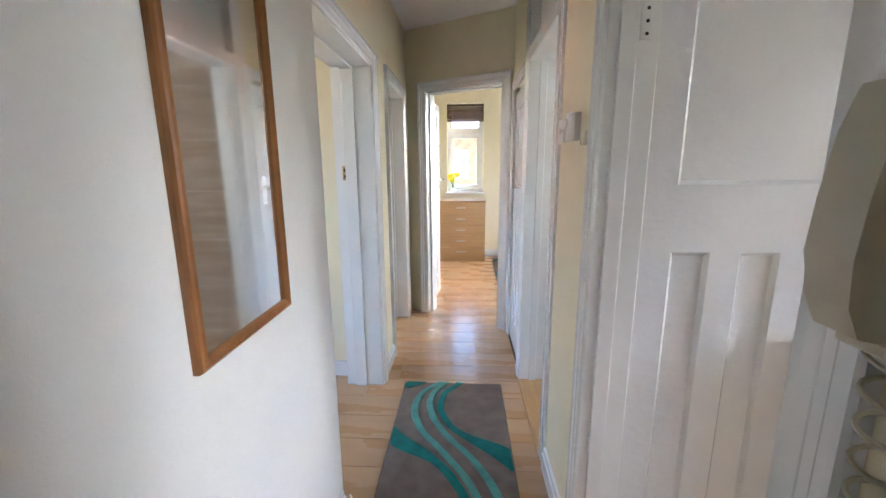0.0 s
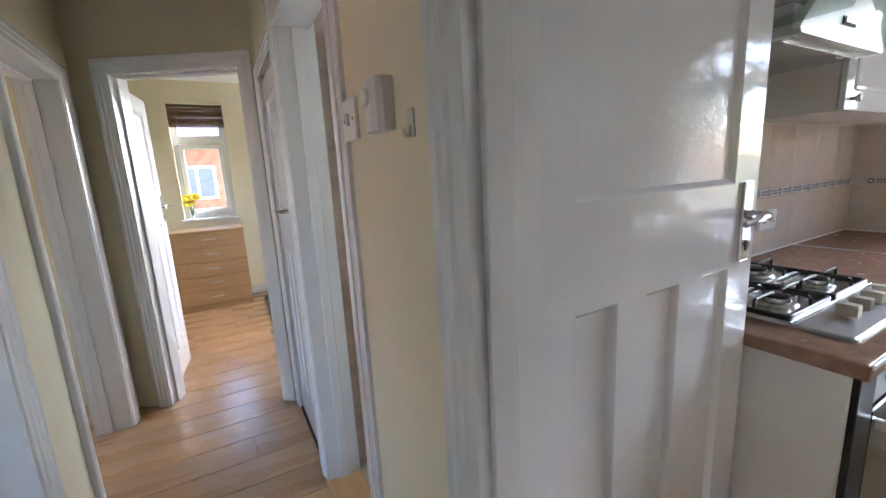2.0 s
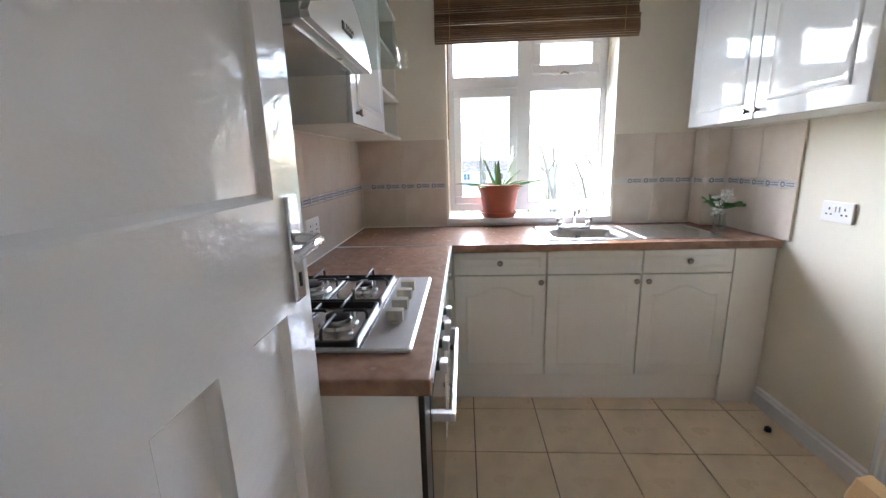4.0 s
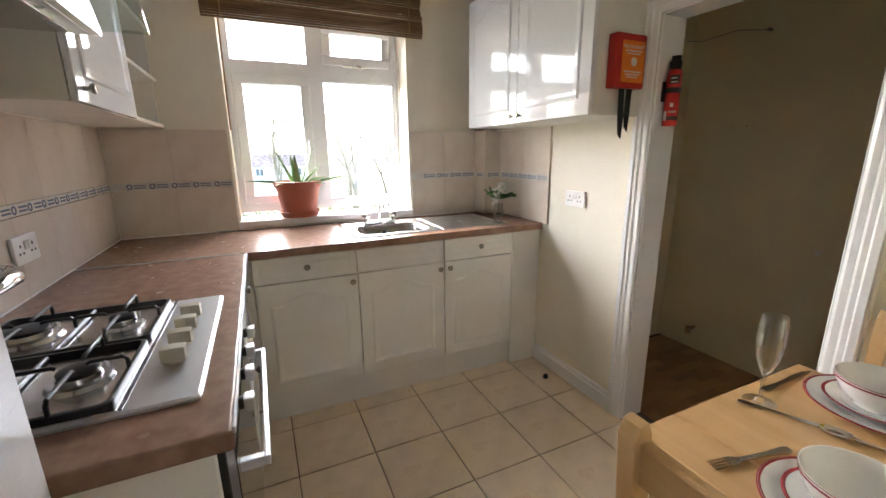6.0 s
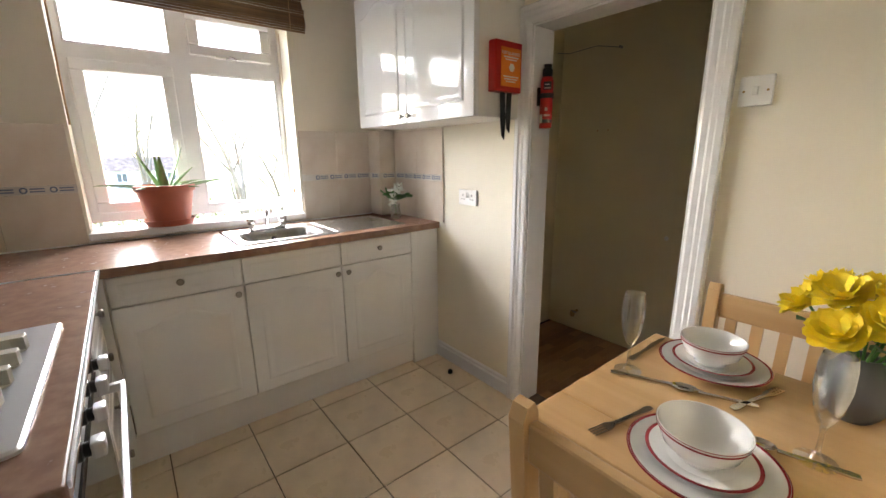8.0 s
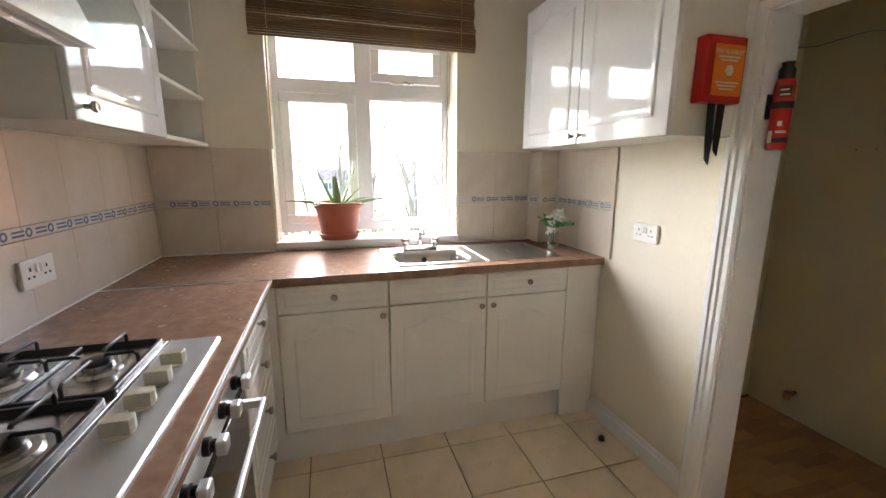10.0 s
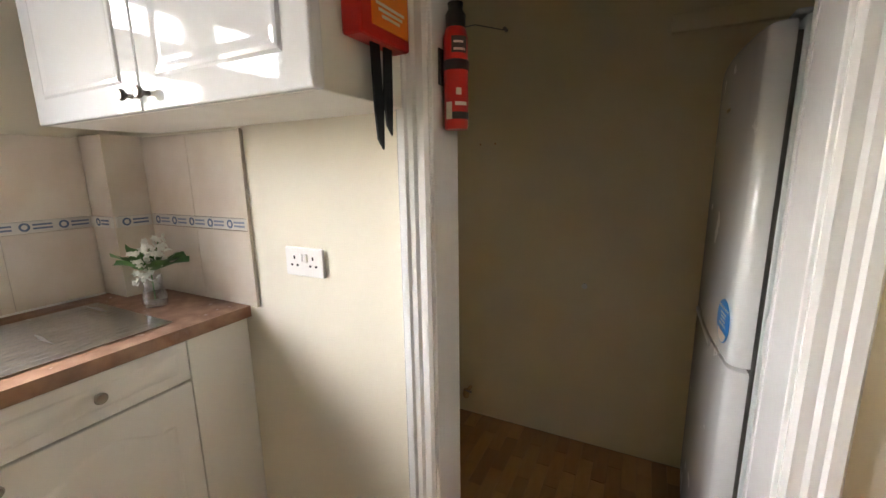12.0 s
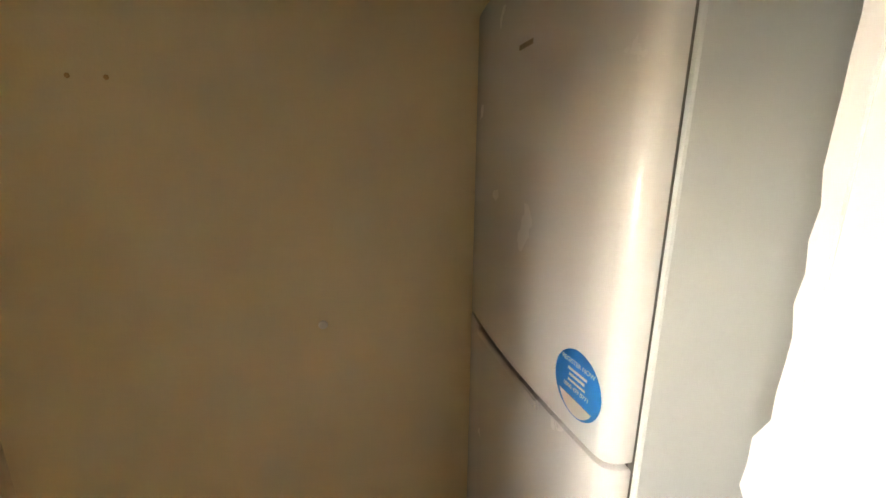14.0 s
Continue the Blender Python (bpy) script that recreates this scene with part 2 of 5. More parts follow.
def rod(points, radius, n=10, bm=None, radii=None):
    """A round bar that follows points."""
    bm = bm or bmesh.new()
    pts = [Vector(p) for p in points]
    rings = []
    for i, p in enumerate(pts):
        d = (pts[min(i + 1, len(pts) - 1)] - pts[max(i - 1, 0)]).normalized()
        u = d.orthogonal().normalized() if i == 0 else (u - d * u.dot(d)).normalized()
        v = d.cross(u)
        r = radii[i] if radii else radius
        rings.append([bm.verts.new(p + u * (r * math.cos(2 * math.pi * k / n)) + v * (r * math.sin(2 * math.pi * k / n))) for k in range(n)])
    for a, b in zip(rings, rings[1:]):
        for k in range(n):
            bm.faces.new((a[k], a[(k + 1) % n], b[(k + 1) % n], b[k]))
    bm.faces.new(rings[0][::-1])
    bm.faces.new(rings[-1])
    return bm


def prism(outline, h0, h1, axis="z", bm=None, bevel=0.0):
    """A flat outline drawn out between two heights along an axis."""
    bm = bm or bmesh.new()

    def put(a, b, h):
        return bm.verts.new({"z": (a, b, h), "y": (a, h, b), "x": (h, a, b)}[axis])
    lo, hi = [put(a, b, h0) for a, b in outline], [put(a, b, h1) for a, b in outline]
    fs = [bm.faces.new(lo[::-1]), bm.faces.new(hi)]
    n = len(outline)
    for i in range(n):
        fs.append(bm.faces.new((lo[i], lo[(i + 1) % n], hi[(i + 1) % n], hi[i])))
    if bevel:
        bmesh.ops.bevel(bm, geom=list(fs[1].edges), offset=bevel, segments=2, affect="EDGES", profile=0.5)
    return bm


def wall(name, axis, c0, c1, a0, a1, z0, z1, mat, holes=(), label="painted plaster wall"):
    """A thick wall along x or y with openings (a0, a1, z0, z1) through it."""
    bm = bmesh.new()

    def slab(p, q, r, s):
        if q - p > 1e-4 and s - r > 1e-4:
            if axis == "y":
                box(c0, c1, p, q, r, s, bm=bm)
            else:
                box(p, q, c0, c1, r, s, bm=bm)
    at = a0
    for p, q, r, s in sorted(holes):
        slab(at, p, z0, z1)
        slab(p, q, z0, r)
        slab(p, q, s, z1)
        at = q
    slab(at, a1, z0, z1)
    return tagged(part(name, bm, mat), label, "wall", kind="structure")


def moulding(width, thick):
    """Profile of an old ogee architrave: (across, proud)."""
    return [(0, 0), (0, thick * 0.45), (width * 0.12, thick * 0.62), (width * 0.35, thick * 0.62), (width * 0.45, thick * 0.8), (width * 0.62, thick * 0.82), (width * 0.7, thick), (width * 0.93, thick), (width, thick * 0.8), (width, 0)]


def architrave(name, axis, face, side, a0, a1, top, width=0.085, thick=0.022, sides=(1, 1)):
    """Moulded trim round three sides of an opening on a wall face; side is the way that the face looks."""
    bm = bmesh.new()
    prof = moulding(width, thick)

    def sweep(path):
        rings = []
        for a, z, da, dz in path:
            ring = []
            for w, t in prof:
                p, h = a + da * w, z + dz * w
                ring.append(bm.verts.new((face + side * t, p, h) if axis == "y" else (p, face + side * t, h)))
            rings.append(ring)
        for r, s in zip(rings, rings[1:]):
            for i in range(len(prof)):
                j = (i + 1) % len(prof)
                bm.faces.new((r[i], r[j], s[j], s[i]))
        bm.faces.new(rings[0])
        bm.faces.new(rings[-1][::-1])
    path = []
    if sides[0]:
        path += [(a0, 0.0, -1, 0)]
    path += [(a0, top, -1 if sides[0] else 0, 1), (a1, top, 1 if sides[1] else 0, 1)]
    if sides[1]:
        path += [(a1, 0.0, 1, 0)]
    sweep(path)
    ob = part(name, bm, GLOSS, smooth=True)
    ob.data.set_sharp_from_angle(angle=radians(25))
    return tagged(ob, "white gloss moulded door architrave", "trim", kind="structure")


def lining(name, axis, c0, c1, a0, a1, top, thick=0.028, stop=None):
    """Jambs and head inside an opening, with a door stop."""
    bm = bmesh.new()

    def slab(p, q, r, s, d0, d1):
        if axis == "y":
            box(d0, d1, p, q, r, s, 0.002, bm)
        else:
            box(p, q, d0, d1, r, s, 0.002, bm)
    slab(a0, a0 + thick, 0, top, c0, c1)
    slab(a1 - thick, a1, 0, top, c0, c1)
    slab(a0 + thick, a1 - thick, top - thick, top, c0, c1)
    if stop:
        slab(a0 + thick, a0 + thick + 0.013, 0, top - thick, *stop)
        slab(a1 - thick - 0.013, a1 - thick, 0, top - thick, *stop)
        slab(a0 + thick + 0.013, a1 - thick - 0.013, top - thick - 0.013, top - thick, *stop)
    return tagged(part(name, bm, GLOSS), "white gloss painted door lining", "trim", kind="structure")


def skirting(name, axis, face, side, a0, a1, height=0.1, thick=0.018):
    prof = [(0, 0), (thick, 0), (thick, height * 0.72), (thick * 0.6, height * 0.8), (thick * 0.6, height * 0.93), (thick * 0.2, height), (0, height)]
    if axis == "y":
        bm = prism([(face + side * t, z) for t, z in prof], a0, a1, "y")
    else:
        bm = prism([(face + side * t, z) for t, z in prof], a0, a1, "x")
    return tagged(part(name, bm, GLOSS), "white gloss moulded skirting board", "baseboard", kind="structure")


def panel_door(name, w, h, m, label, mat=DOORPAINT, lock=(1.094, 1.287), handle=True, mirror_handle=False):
    """A 1930s door: one tall upper panel, three narrow lower ones. Local x from the hinge, y is the thickness."""
    d = thing(name, label, "door", m, kind="structure")
    t = 0.038
    st, top, bot, mun = 0.105, 0.11, 0.2, 0.085
    pw = (w - 2 * st - 2 * mun) / 3
    holes = [(st + k * (pw + mun), st + k * (pw + mun) + pw, bot, lock[0]) for k in range(3)] + [(st, w - st, lock[1], h - top)]
    xs = sorted({0.0, w} | {v for q in holes for v in q[:2]})
    zs = sorted({0.006, h} | {v for q in holes for v in q[2:]})
    bm = bmesh.new()
    for a, b in zip(xs, xs[1:]):
        for c, e in zip(zs, zs[1:]):
            if not any(q[0] < (a + b) / 2 < q[1] and q[2] < (c + e) / 2 < q[3] for q in holes):
                box(a, b, 0, t, c, e, bm=bm)
    bmesh.ops.remove_doubles(bm, verts=bm.verts, dist=1e-5)
    part("door_stiles", bm, mat, d)
    for a, b, c, e in holes:
        bm = bmesh.new()
        for y0, y1 in ((0.0, 0.013), (t, t - 0.013)):
            rings = [[bm.verts.new(v) for v in ((a + g, y, c + g), (b - g, y, c + g), (b - g, y, e - g), (a + g, y, e - g))] for g, y in ((0.0, y0), (0.004, y0 + (y1 - y0) * 0.25), (0.012, y1))]
            for r, s in zip(rings, rings[1:]):
                for k in range(4):
                    bm.faces.new((r[k], r[(k + 1) % 4], s[(k + 1) % 4], s[k]))
            bm.faces.new(rings[-1])
        part("door_panel", bm, mat, d)
    if handle:
        x = w - 0.055
        for s, y in ((-1, 0.0), (1, t)):
            bm = box(x - 0.021, x + 0.021, min(y, y + s * 0.009), max(y, y + s * 0.009), 1.105, 1.29, 0.004, seg=2)
            hp = part("door_handle", bm, CHROME, d, "chrome lever handle on a back plate")
            part("lever", rod([(x, y + s * 0.005, 1.215), (x, y + s * 0.045, 1.215), (x - 0.02, y + s * 0.055, 1.215), (x - 0.07, y + s * 0.055, 1.213), (x - 0.105, y + s * 0.05, 1.205)], 0.009, 10, radii=[0.012, 0.01, 0.01, 0.008, 0.007]), CHROME, hp, smooth=True)
            part("keyhole", box(x - 0.004, x + 0.004, y - 0.001 if s > 0 else y - 0.0105, y + 0.0105 if s > 0 else y + 0.001, 1.13, 1.155), DARKHOLE, hp)
    for z in (0.25, h - 0.3):
        part("hinge", box(-0.012, 0.004, -0.006, 0.004, z, z + 0.075, 0.002), GLOSS, d)
    return d


CEILING_Z = 2.47
HALL_R = 1.008

# ---- structure: floors ----
bm = box(-3.0, 1.02, -1.5, 6.8, -0.25, -0.012)
box(1.02, 2.4, 3.75, 6.8, -0.25, -0.012, bm=bm)
floor_hall = tagged(part("floor", bm, JOINT), "beech laminate plank floor", "floor", kind="structure")
floor_kitchen = tagged(part("floor_kitchen", box(1.02, 3.95, -0.22, 2.3, -0.25, -0.007), GROUT), "cream ceramic tile floor with brown grout", "floor", kind="structure")
floor_pantry = tagged(part("floor_pantry", box(1.0, 3.3, -1.3, -0.22, -0.25, -0.004), JOINT), "brown parquet floor of a pantry", "floor", kind="structure")
floor_bath = tagged(part("floor_bathroom", box(1.02, 3.4, 2.3, 3.75, -0.25, -0.006), GREYFLOOR), "grey bathroom floor", "floor", kind="structure")
tagged(part("ceiling", box(-3.1, 4.1, -1.6, 6.9, CEILING_Z, CEILING_Z + 0.2), CEIL), "white painted ceiling", "ceiling", kind="structure")

# ---- structure: walls ----
# Opening near y -1 is unseen, added to let daylight into the hall.
wall("wall_hall_left", "y", 0.0, 0.16, -1.5, 1.95, 0, CEILING_Z, OFFWHITE, [(-1.2, -0.4, 0, 1.95)], label="off-white hall wall behind the mirror")
wall("wall_hall_left_far", "y", -0.03, 0.128, 1.95, 4.5, 0, CEILING_Z, CREAM, [(1.97, 2.90, 0, 1.90), (3.33, 4.06, 0, 1.92)], "cream painted hall wall with two doorways")
wall("wall_hall_right", "y", HALL_R, 1.125, -1.5, 3.85, 0, CEILING_Z, CREAM, [(1.0, 1.765, 0, 1.99), (2.255, 2.985, 0, CEILING_Z - 0.14), (3.12, 3.70, 0, 1.90)], "cream painted hall wall with three doorways")
wall("wall_hall_end", "x", -1.62, -1.5, -0.1, 1.2, 0, CEILING_Z, OFFWHITE, label="off-white hall end wall")
# slanted wall with the bedroom doorway
SLANT = Matrix.Translation((0.959, 3.81, 0)) @ Matrix.Rotation(radians(180 - 29.0), 4, "Z")
slant = wall("wall_bedroom_doorway", "x", -0.12, 0.0, -0.16, 1.1, 0, CEILING_Z, CREAM, [(0.02, 0.76, 0, 1.985)], "cream painted slanted wall with the bedroom doorway")
slant.matrix_world = SLANT
wall("wall_bedroom_far", "x", 6.66, 6.9, -1.6, 2.5, 0, CEILING_Z, CREAM, [(0.389, 0.921, 0.955, 2.245)], "cream painted bedroom wall with a narrow window")
wall("wall_bedroom_left", "y", -1.6, -1.5, 4.6, 6.66, 0, CEILING_Z, CREAM)
# The opening is out of view, added because the bedroom is brightly lit.
wall("wall_bedroom_right", "y", 2.3, 2.5, 3.85, 6.66, 0, CEILING_Z, CREAM, [(5.0, 6.2, 0.9, 2.25)], "cream painted bedroom wall with an added wide opening")
wall("wall_bedroom_near", "x", 3.75, 3.85, 1.125, 2.5, 0, CEILING_Z, CREAM)
wall("wall_room_one_far", "x", 3.0, 3.12, -3.0, -0.03, 0, CEILING_Z, CREAM, label="pale yellow wall of the room beside the hall")
# Unseen outer wall; its four openings are added to send daylight to the hall.
wall("wall_room_one_left", "y", -3.12, -3.0, -1.5, 4.6, 0, CEILING_Z, CREAM, [(-1.2, 0.2, 0.85, 2.2), (0.6, 1.4, 0.85, 2.2), (1.7, 2.9, 0.85, 2.2), (3.3, 4.4, 0.85, 2.2)], "cream wall with added daylight openings")
wall("wall_room_one_near", "x", -1.62, -1.5, -3.0, -0.1, 0, CEILING_Z, CREAM)
wall("wall_room_two_far", "x", 4.5, 4.6, -3.0, 0.13, 0, CEILING_Z, CREAM)
WIN_X = 3.79
wall("wall_window", "y", WIN_X, 4.06, -0.22, 2.3, 0, CEILING_Z, PALE, [(0.525, 1.574, 0.945, 2.15)], "pale cream kitchen wall round the window")
wall("wall_cooker", "x", 2.16, 2.27, 1.125, WIN_X, 0, CEILING_Z, PALE, label="pale cream kitchen wall behind the hob")
R_Y = -0.105
wall("wall_pantry", "x", R_Y - 0.115, R_Y, 1.0, WIN_X, 0, CEILING_Z, PALE, [(1.726, 2.476, 0, 1.895)], "pale cream kitchen wall with the pantry doorway")
wall("wall_pantry_back", "x", -1.3, -1.15, 1.0, 3.2, 0, CEILING_Z, PANTRY, label="dingy cream pantry wall")
wall("wall_pantry_left", "y", 3.05, 3.2, -1.15, R_Y - 0.115, 0, CEILING_Z, PANTRY, label="dingy cream pantry wall")
wall("wall_pantry_right", "y", 1.0, 1.1, -1.15, R_Y - 0.115, 0, CEILING_Z, PANTRY, label="dingy cream pantry wall")
# This window opening is unseen, added to keep the bathroom lit.
wall("wall_bath_far", "y", 3.3, 3.4, 2.27, 3.75, 0, CEILING_Z, OFFWHITE, [(2.5, 3.3, 1.1, 2.2)], "white bathroom wall with an added window opening")
tiled = wall("wall_bath_tiled", "x", 3.006, 3.1, 1.125, 2.0, 0, CEILING_Z, WALLGROUT, label="bathroom wall clad in sandy striated tiles")
wall("wall_bath_end", "x", 3.62, 3.75, 1.125, 3.3, 0, CEILING_Z, OFFWHITE)
for i, x0 in enumerate((1.13, 1.72)):
    for k in range(8):
        part("tile", box(x0, min(x0 + 0.585, 2.0), 2.994, 3.006, 0.0 + k * 0.302, min(0.3 + k * 0.302, CEILING_Z), 0.0015), BATHTILE, tiled)

# door linings and trims
lining("trim_door_kitchen", "y", 0.995, 1.135, 1.0, 1.765, 1.985, stop=(1.03, 1.075))
architrave("trim_kitchen_hall", "y", HALL_R, -1, 1.02, 1.722, 1.965, width=0.078)
architrave("trim_kitchen_inside", "y", 1.125, 1, 1.02, 1.745, 1.965, sides=(1, 0))
lining("trim_door_left_one", "y", -0.09, 0.135, 1.965, 2.905, 1.90, stop=(-0.03, 0.035))
architrave("trim_left_one", "y", 0.128, 1, 1.985, 2.885, 1.88, width=0.07, thick=0.028)
lining("trim_door_left_two", "y", -0.04, 0.135, 3.325, 4.065, 1.92, stop=(0.0, 0.04))
architrave("trim_left_two", "y", 0.128, 1, 3.345, 4.045, 1.90, width=0.075, thick=0.026)
ob = lining("trim_door_bedroom", "x", -0.13, 0.008, 0.015, 0.765, 1.985, stop=(-0.08, -0.04))
ob.matrix_world = SLANT
ob = architrave("trim_bedroom", "x", 0.0, 1, 0.035, 0.745, 1.965, width=0.075)
ob.matrix_world = SLANT
lining("trim_door_bathroom", "y", 0.99, 1.14, 2.25, 2.99, CEILING_Z - 0.14, stop=(1.05, 1.09))
architrave("trim_bathroom", "y", HALL_R, -1, 2.27, 2.965, CEILING_Z - 0.16, sides=(0, 1), thick=0.026)
tagged(part("trim_transom", box(0.985, 1.12, 2.278, 2.962, 1.9, 1.97, 0.006, seg=2), GLOSS), "white gloss transom rail over a doorway", "trim", kind="structure")
tagged(part("trim_transom_panel", box(1.04, 1.06, 2.278, 2.962, 1.97, CEILING_Z - 0.168), GLOSS), "white painted panel above a doorway", "trim", kind="structure")
tagged(part("trim_bath_edge", box(0.996, 1.012, 2.215, 2.262, 0.10, 2.3, 0.003), GLOSS), "white trim strip beside a doorway", "trim", kind="structure")
architrave("trim_cupboard", "y", HALL_R, -1, 3.14, 3.68, 1.88, width=0.06)
lining("trim_pantry", "x", R_Y - 0.13, R_Y + 0.006, 1.726, 2.476, 1.895)
architrave("trim_pantry_face", "x", R_Y, 1, 1.745, 2.457, 1.875, width=0.08, thick=0.028)
tagged(part("threshold", box(0.985, 1.14, 2.262, 2.98, -0.005, 0.012, 0.004), STRIP), "pine threshold strip under the bathroom doorway", "threshold", kind="structure")
tagged(part("threshold", box(1.0, 1.14, 1.03, 1.76, -0.01, 0.006, 0.003), STRIP), "pine threshold strip under the kitchen doorway", "threshold", kind="structure")
tagged(part("threshold", box(1.755, 2.447, R_Y - 0.13, R_Y, -0.01, 0.004, 0.002), GROUT), "worn threshold of the pantry", "threshold", kind="structure")
skirting("baseboard", "y", 0.16, 1, -0.4, 1.93)
skirting("baseboard", "y", 0.128, 1, 2.96, 3.265)
skirting("baseboard", "y", HALL_R, -1, -1.5, 0.93)
skirting("baseboard", "y", HALL_R, -1, 1.80, 2.21)
skirting("baseboard", "x", 3.0, -1, -3.0, -0.1)
skirting("baseboard", "x", 6.66, -1, -1.5, 2.3)
skirting("baseboard", "x", R_Y, 1, 2.54, 3.19)
skirting("baseboard", "x", R_Y, 1, 1.13, 1.66)
skirting("baseboard", "y", 1.125, 1, -0.1, 0.94)

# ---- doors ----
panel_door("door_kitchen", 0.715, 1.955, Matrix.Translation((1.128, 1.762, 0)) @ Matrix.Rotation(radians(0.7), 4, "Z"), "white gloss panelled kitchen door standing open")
panel_door("door_bedroom", 0.70, 1.945, Matrix.Translation((0.305, 4.215, 0)) @ Matrix.Rotation(radians(84), 4, "Z"), "white gloss panelled bedroom door standing open")
panel_door("door_cupboard", 0.545, 1.85, Matrix.Translation((1.012, 3.683, 0)) @ Matrix.Rotation(radians(-90), 4, "Z"), "white closed cupboard door with narrow panels", lock=(1.0, 1.2))

# ---- windows ----


def window(name, label, m, w, h, lights, depth=0.07, glass=WINDOWGLASS):
    """A plastic window; local x across, z up. lights: (x0, x1, z0, z1, sash) glass openings."""
    win = thing(name, label, "window", m, kind="structure")
    bm = bmesh.new()
    xs = sorted({0.0, w} | {v for l in lights for v in l[:2]})
    zs = sorted({0.0, h} | {v for l in lights for v in l[2:4]})
    for i in range(len(xs) - 1):
        for k in range(len(zs) - 1):
            cx, cz = (xs[i] + xs[i + 1]) / 2, (zs[k] + zs[k + 1]) / 2
            if not any(l[0] < cx < l[1] and l[2] < cz < l[3] for l in lights):
                box(xs[i], xs[i + 1], 0, depth, zs[k], zs[k + 1], bm=bm)
    bmesh.ops.remove_doubles(bm, verts=bm.verts, dist=1e-5)
    part("window_frame", bm, UPVC, win)
    for x0, x1, z0, z1, sash in lights:
        s = 0.045 if sash else 0.012
        bm = bmesh.new()
        y0, y1 = (-0.018, 0.05) if sash else (0.006, 0.05)
        e = 0.012 if sash else 0.0
        for a, b, c, d in ((x0 - e, x1 + e, z0 - e, z0 + s), (x0 - e, x1 + e, z1 - s, z1 + e), (x0 - e, x0 + s, z0 + s, z1 - s), (x1 - s, x1 + e, z0 + s, z1 - s)):
            box(a, b, y0, y1, c, d, 0.006 if sash else 0.003, bm)
        sash_ob = part("sash" if sash else "glazing_bead", bm, UPVC, win)
        pane = part("pane", box(x0 + s - 0.004, x1 - s + 0.004, 0.024, 0.03, z0 + s - 0.004, z1 - s + 0.004), glass, sash_ob)
        pane.visible_shadow = glass is not WINDOWGLASS
    return win


TURN_X = Matrix.Rotation(radians(-90), 4, "Z")
# local x runs towards -y, the room lies on local -y
kw = window("window_1", "white plastic kitchen window with four lights", Matrix.Translation((3.985, 1.572, 0.985)) @ TURN_X, 1.045, 1.16,
            [(0.045, 0.455, 0.06, 0.805, True), (0.545, 1.02, 0.05, 0.805, False), (0.03, 0.475, 0.885, 1.12, False), (0.57, 0.985, 0.905, 1.12, True)])
part("sash_handle", rod([(0.44, -0.02, 0.42), (0.44, -0.045, 0.43), (0.437, -0.045, 0.33)], 0.009), WHITEPLASTIC, kw, smooth=True)
part("sash_stay", box(0.68, 0.82, -0.035, -0.018, 0.885, 0.897, 0.003), WHITEPLASTIC, kw)
part("stay_peg", rod([(0.74, -0.03, 0.89), (0.76, -0.05, 0.895), (0.79, -0.05, 0.885)], 0.006), PEWTER, kw)
tagged(part("window_sill", box(3.757, 3.985, 0.515, 1.584, 0.925, 0.962, 0.006, seg=2), UPVC), "white glossy inner window sill", "window sill", kind="structure")
bw = window("window_2", "narrow white plastic bedroom window", Matrix.Translation((0.389, 6.80, 0.97)) @ Matrix.Rotation(0, 4, "Z"), 0.532, 1.28, [(0.05, 0.482, 0.06, 0.83, True), (0.05, 0.482, 0.92, 1.22, False)])
tagged(part("window_sill", box(0.36, 0.95, 6.62, 6.80, 0.945, 0.975, 0.005), UPVC), "white bedroom window sill", "window sill", kind="structure")
# Unseen window, added with its opening to brighten the bedroom.
window("window_3", "unseen wide white window added to the bedroom", Matrix.Translation((2.42, 6.2, 0.9)) @ TURN_X, 1.2, 1.35, [(0.06, 0.57, 0.06, 1.29, False), (0.63, 1.14, 0.06, 1.29, False)])
# Added out of view, in one of the side room's daylight openings.
window("window_4", "unseen white window added to the side room", Matrix.Translation((-3.04, 0.6, 0.85)) @ Matrix.Rotation(radians(90), 4, "Z"), 0.8, 1.35, [(0.06, 0.74, 0.06, 1.29, False)])

# Unseen window; its translucent pane breaks up a sun patch in the hall.
window("window_5", "unseen bathroom window added with a light-scattering pane", Matrix.Translation((3.34, 3.3, 1.1)) @ TURN_X, 0.8, 1.1, [(0.06, 0.74, 0.06, 1.04, False)], glass=DIFFUSER)


def bamboo_blind(name, width, m, z_bottom, z_top, label, folds=4):
    """A half-raised roman blind of thin slats; local x across, room on -y."""
    b = thing(name, label, "blind", m)
    n = int((z_top - z_bottom) / 0.011)
    me = None
    for i in range(n):
        z = z_bottom + i * 0.011
        y = -0.016 * abs(math.sin(i * 0.42)) - (0.028 if z < z_bottom + 0.12 else 0.0)
        if me is None:
            ob = part("slat", box(0, width, -0.004, 0.004, 0.0, 0.0102, 0.0015), BAMBOO, b)
            me = ob.data
        else:
            ob = new("slat", me)
            ob.parent = b
        ob.location = (0, y, z)
    part("headrail", box(0, width, -0.02, 0.02, z_top, z_top + 0.03, 0.003), BAMBOO, b)
    for x in (0.09, width - 0.09):
        part("cord", rod([(x, -0.053, z_top), (x, -0.053, z_bottom - 0.002)], 0.0018, 6), STRIP, b)
    return b


blind = bamboo_blind("bamboo_blind", 1.185, Matrix.Translation((3.735, 1.632, 0)) @ TURN_X, 2.015, 2.40, "brown bamboo roman blind half raised over the kitchen window")
part("pull_cord", rod([(0.075, 0.0, 2.02), (0.07, 0.005, 1.7), (0.068, 0.01, 1.47)], 0.004, 8), STRIP, blind)
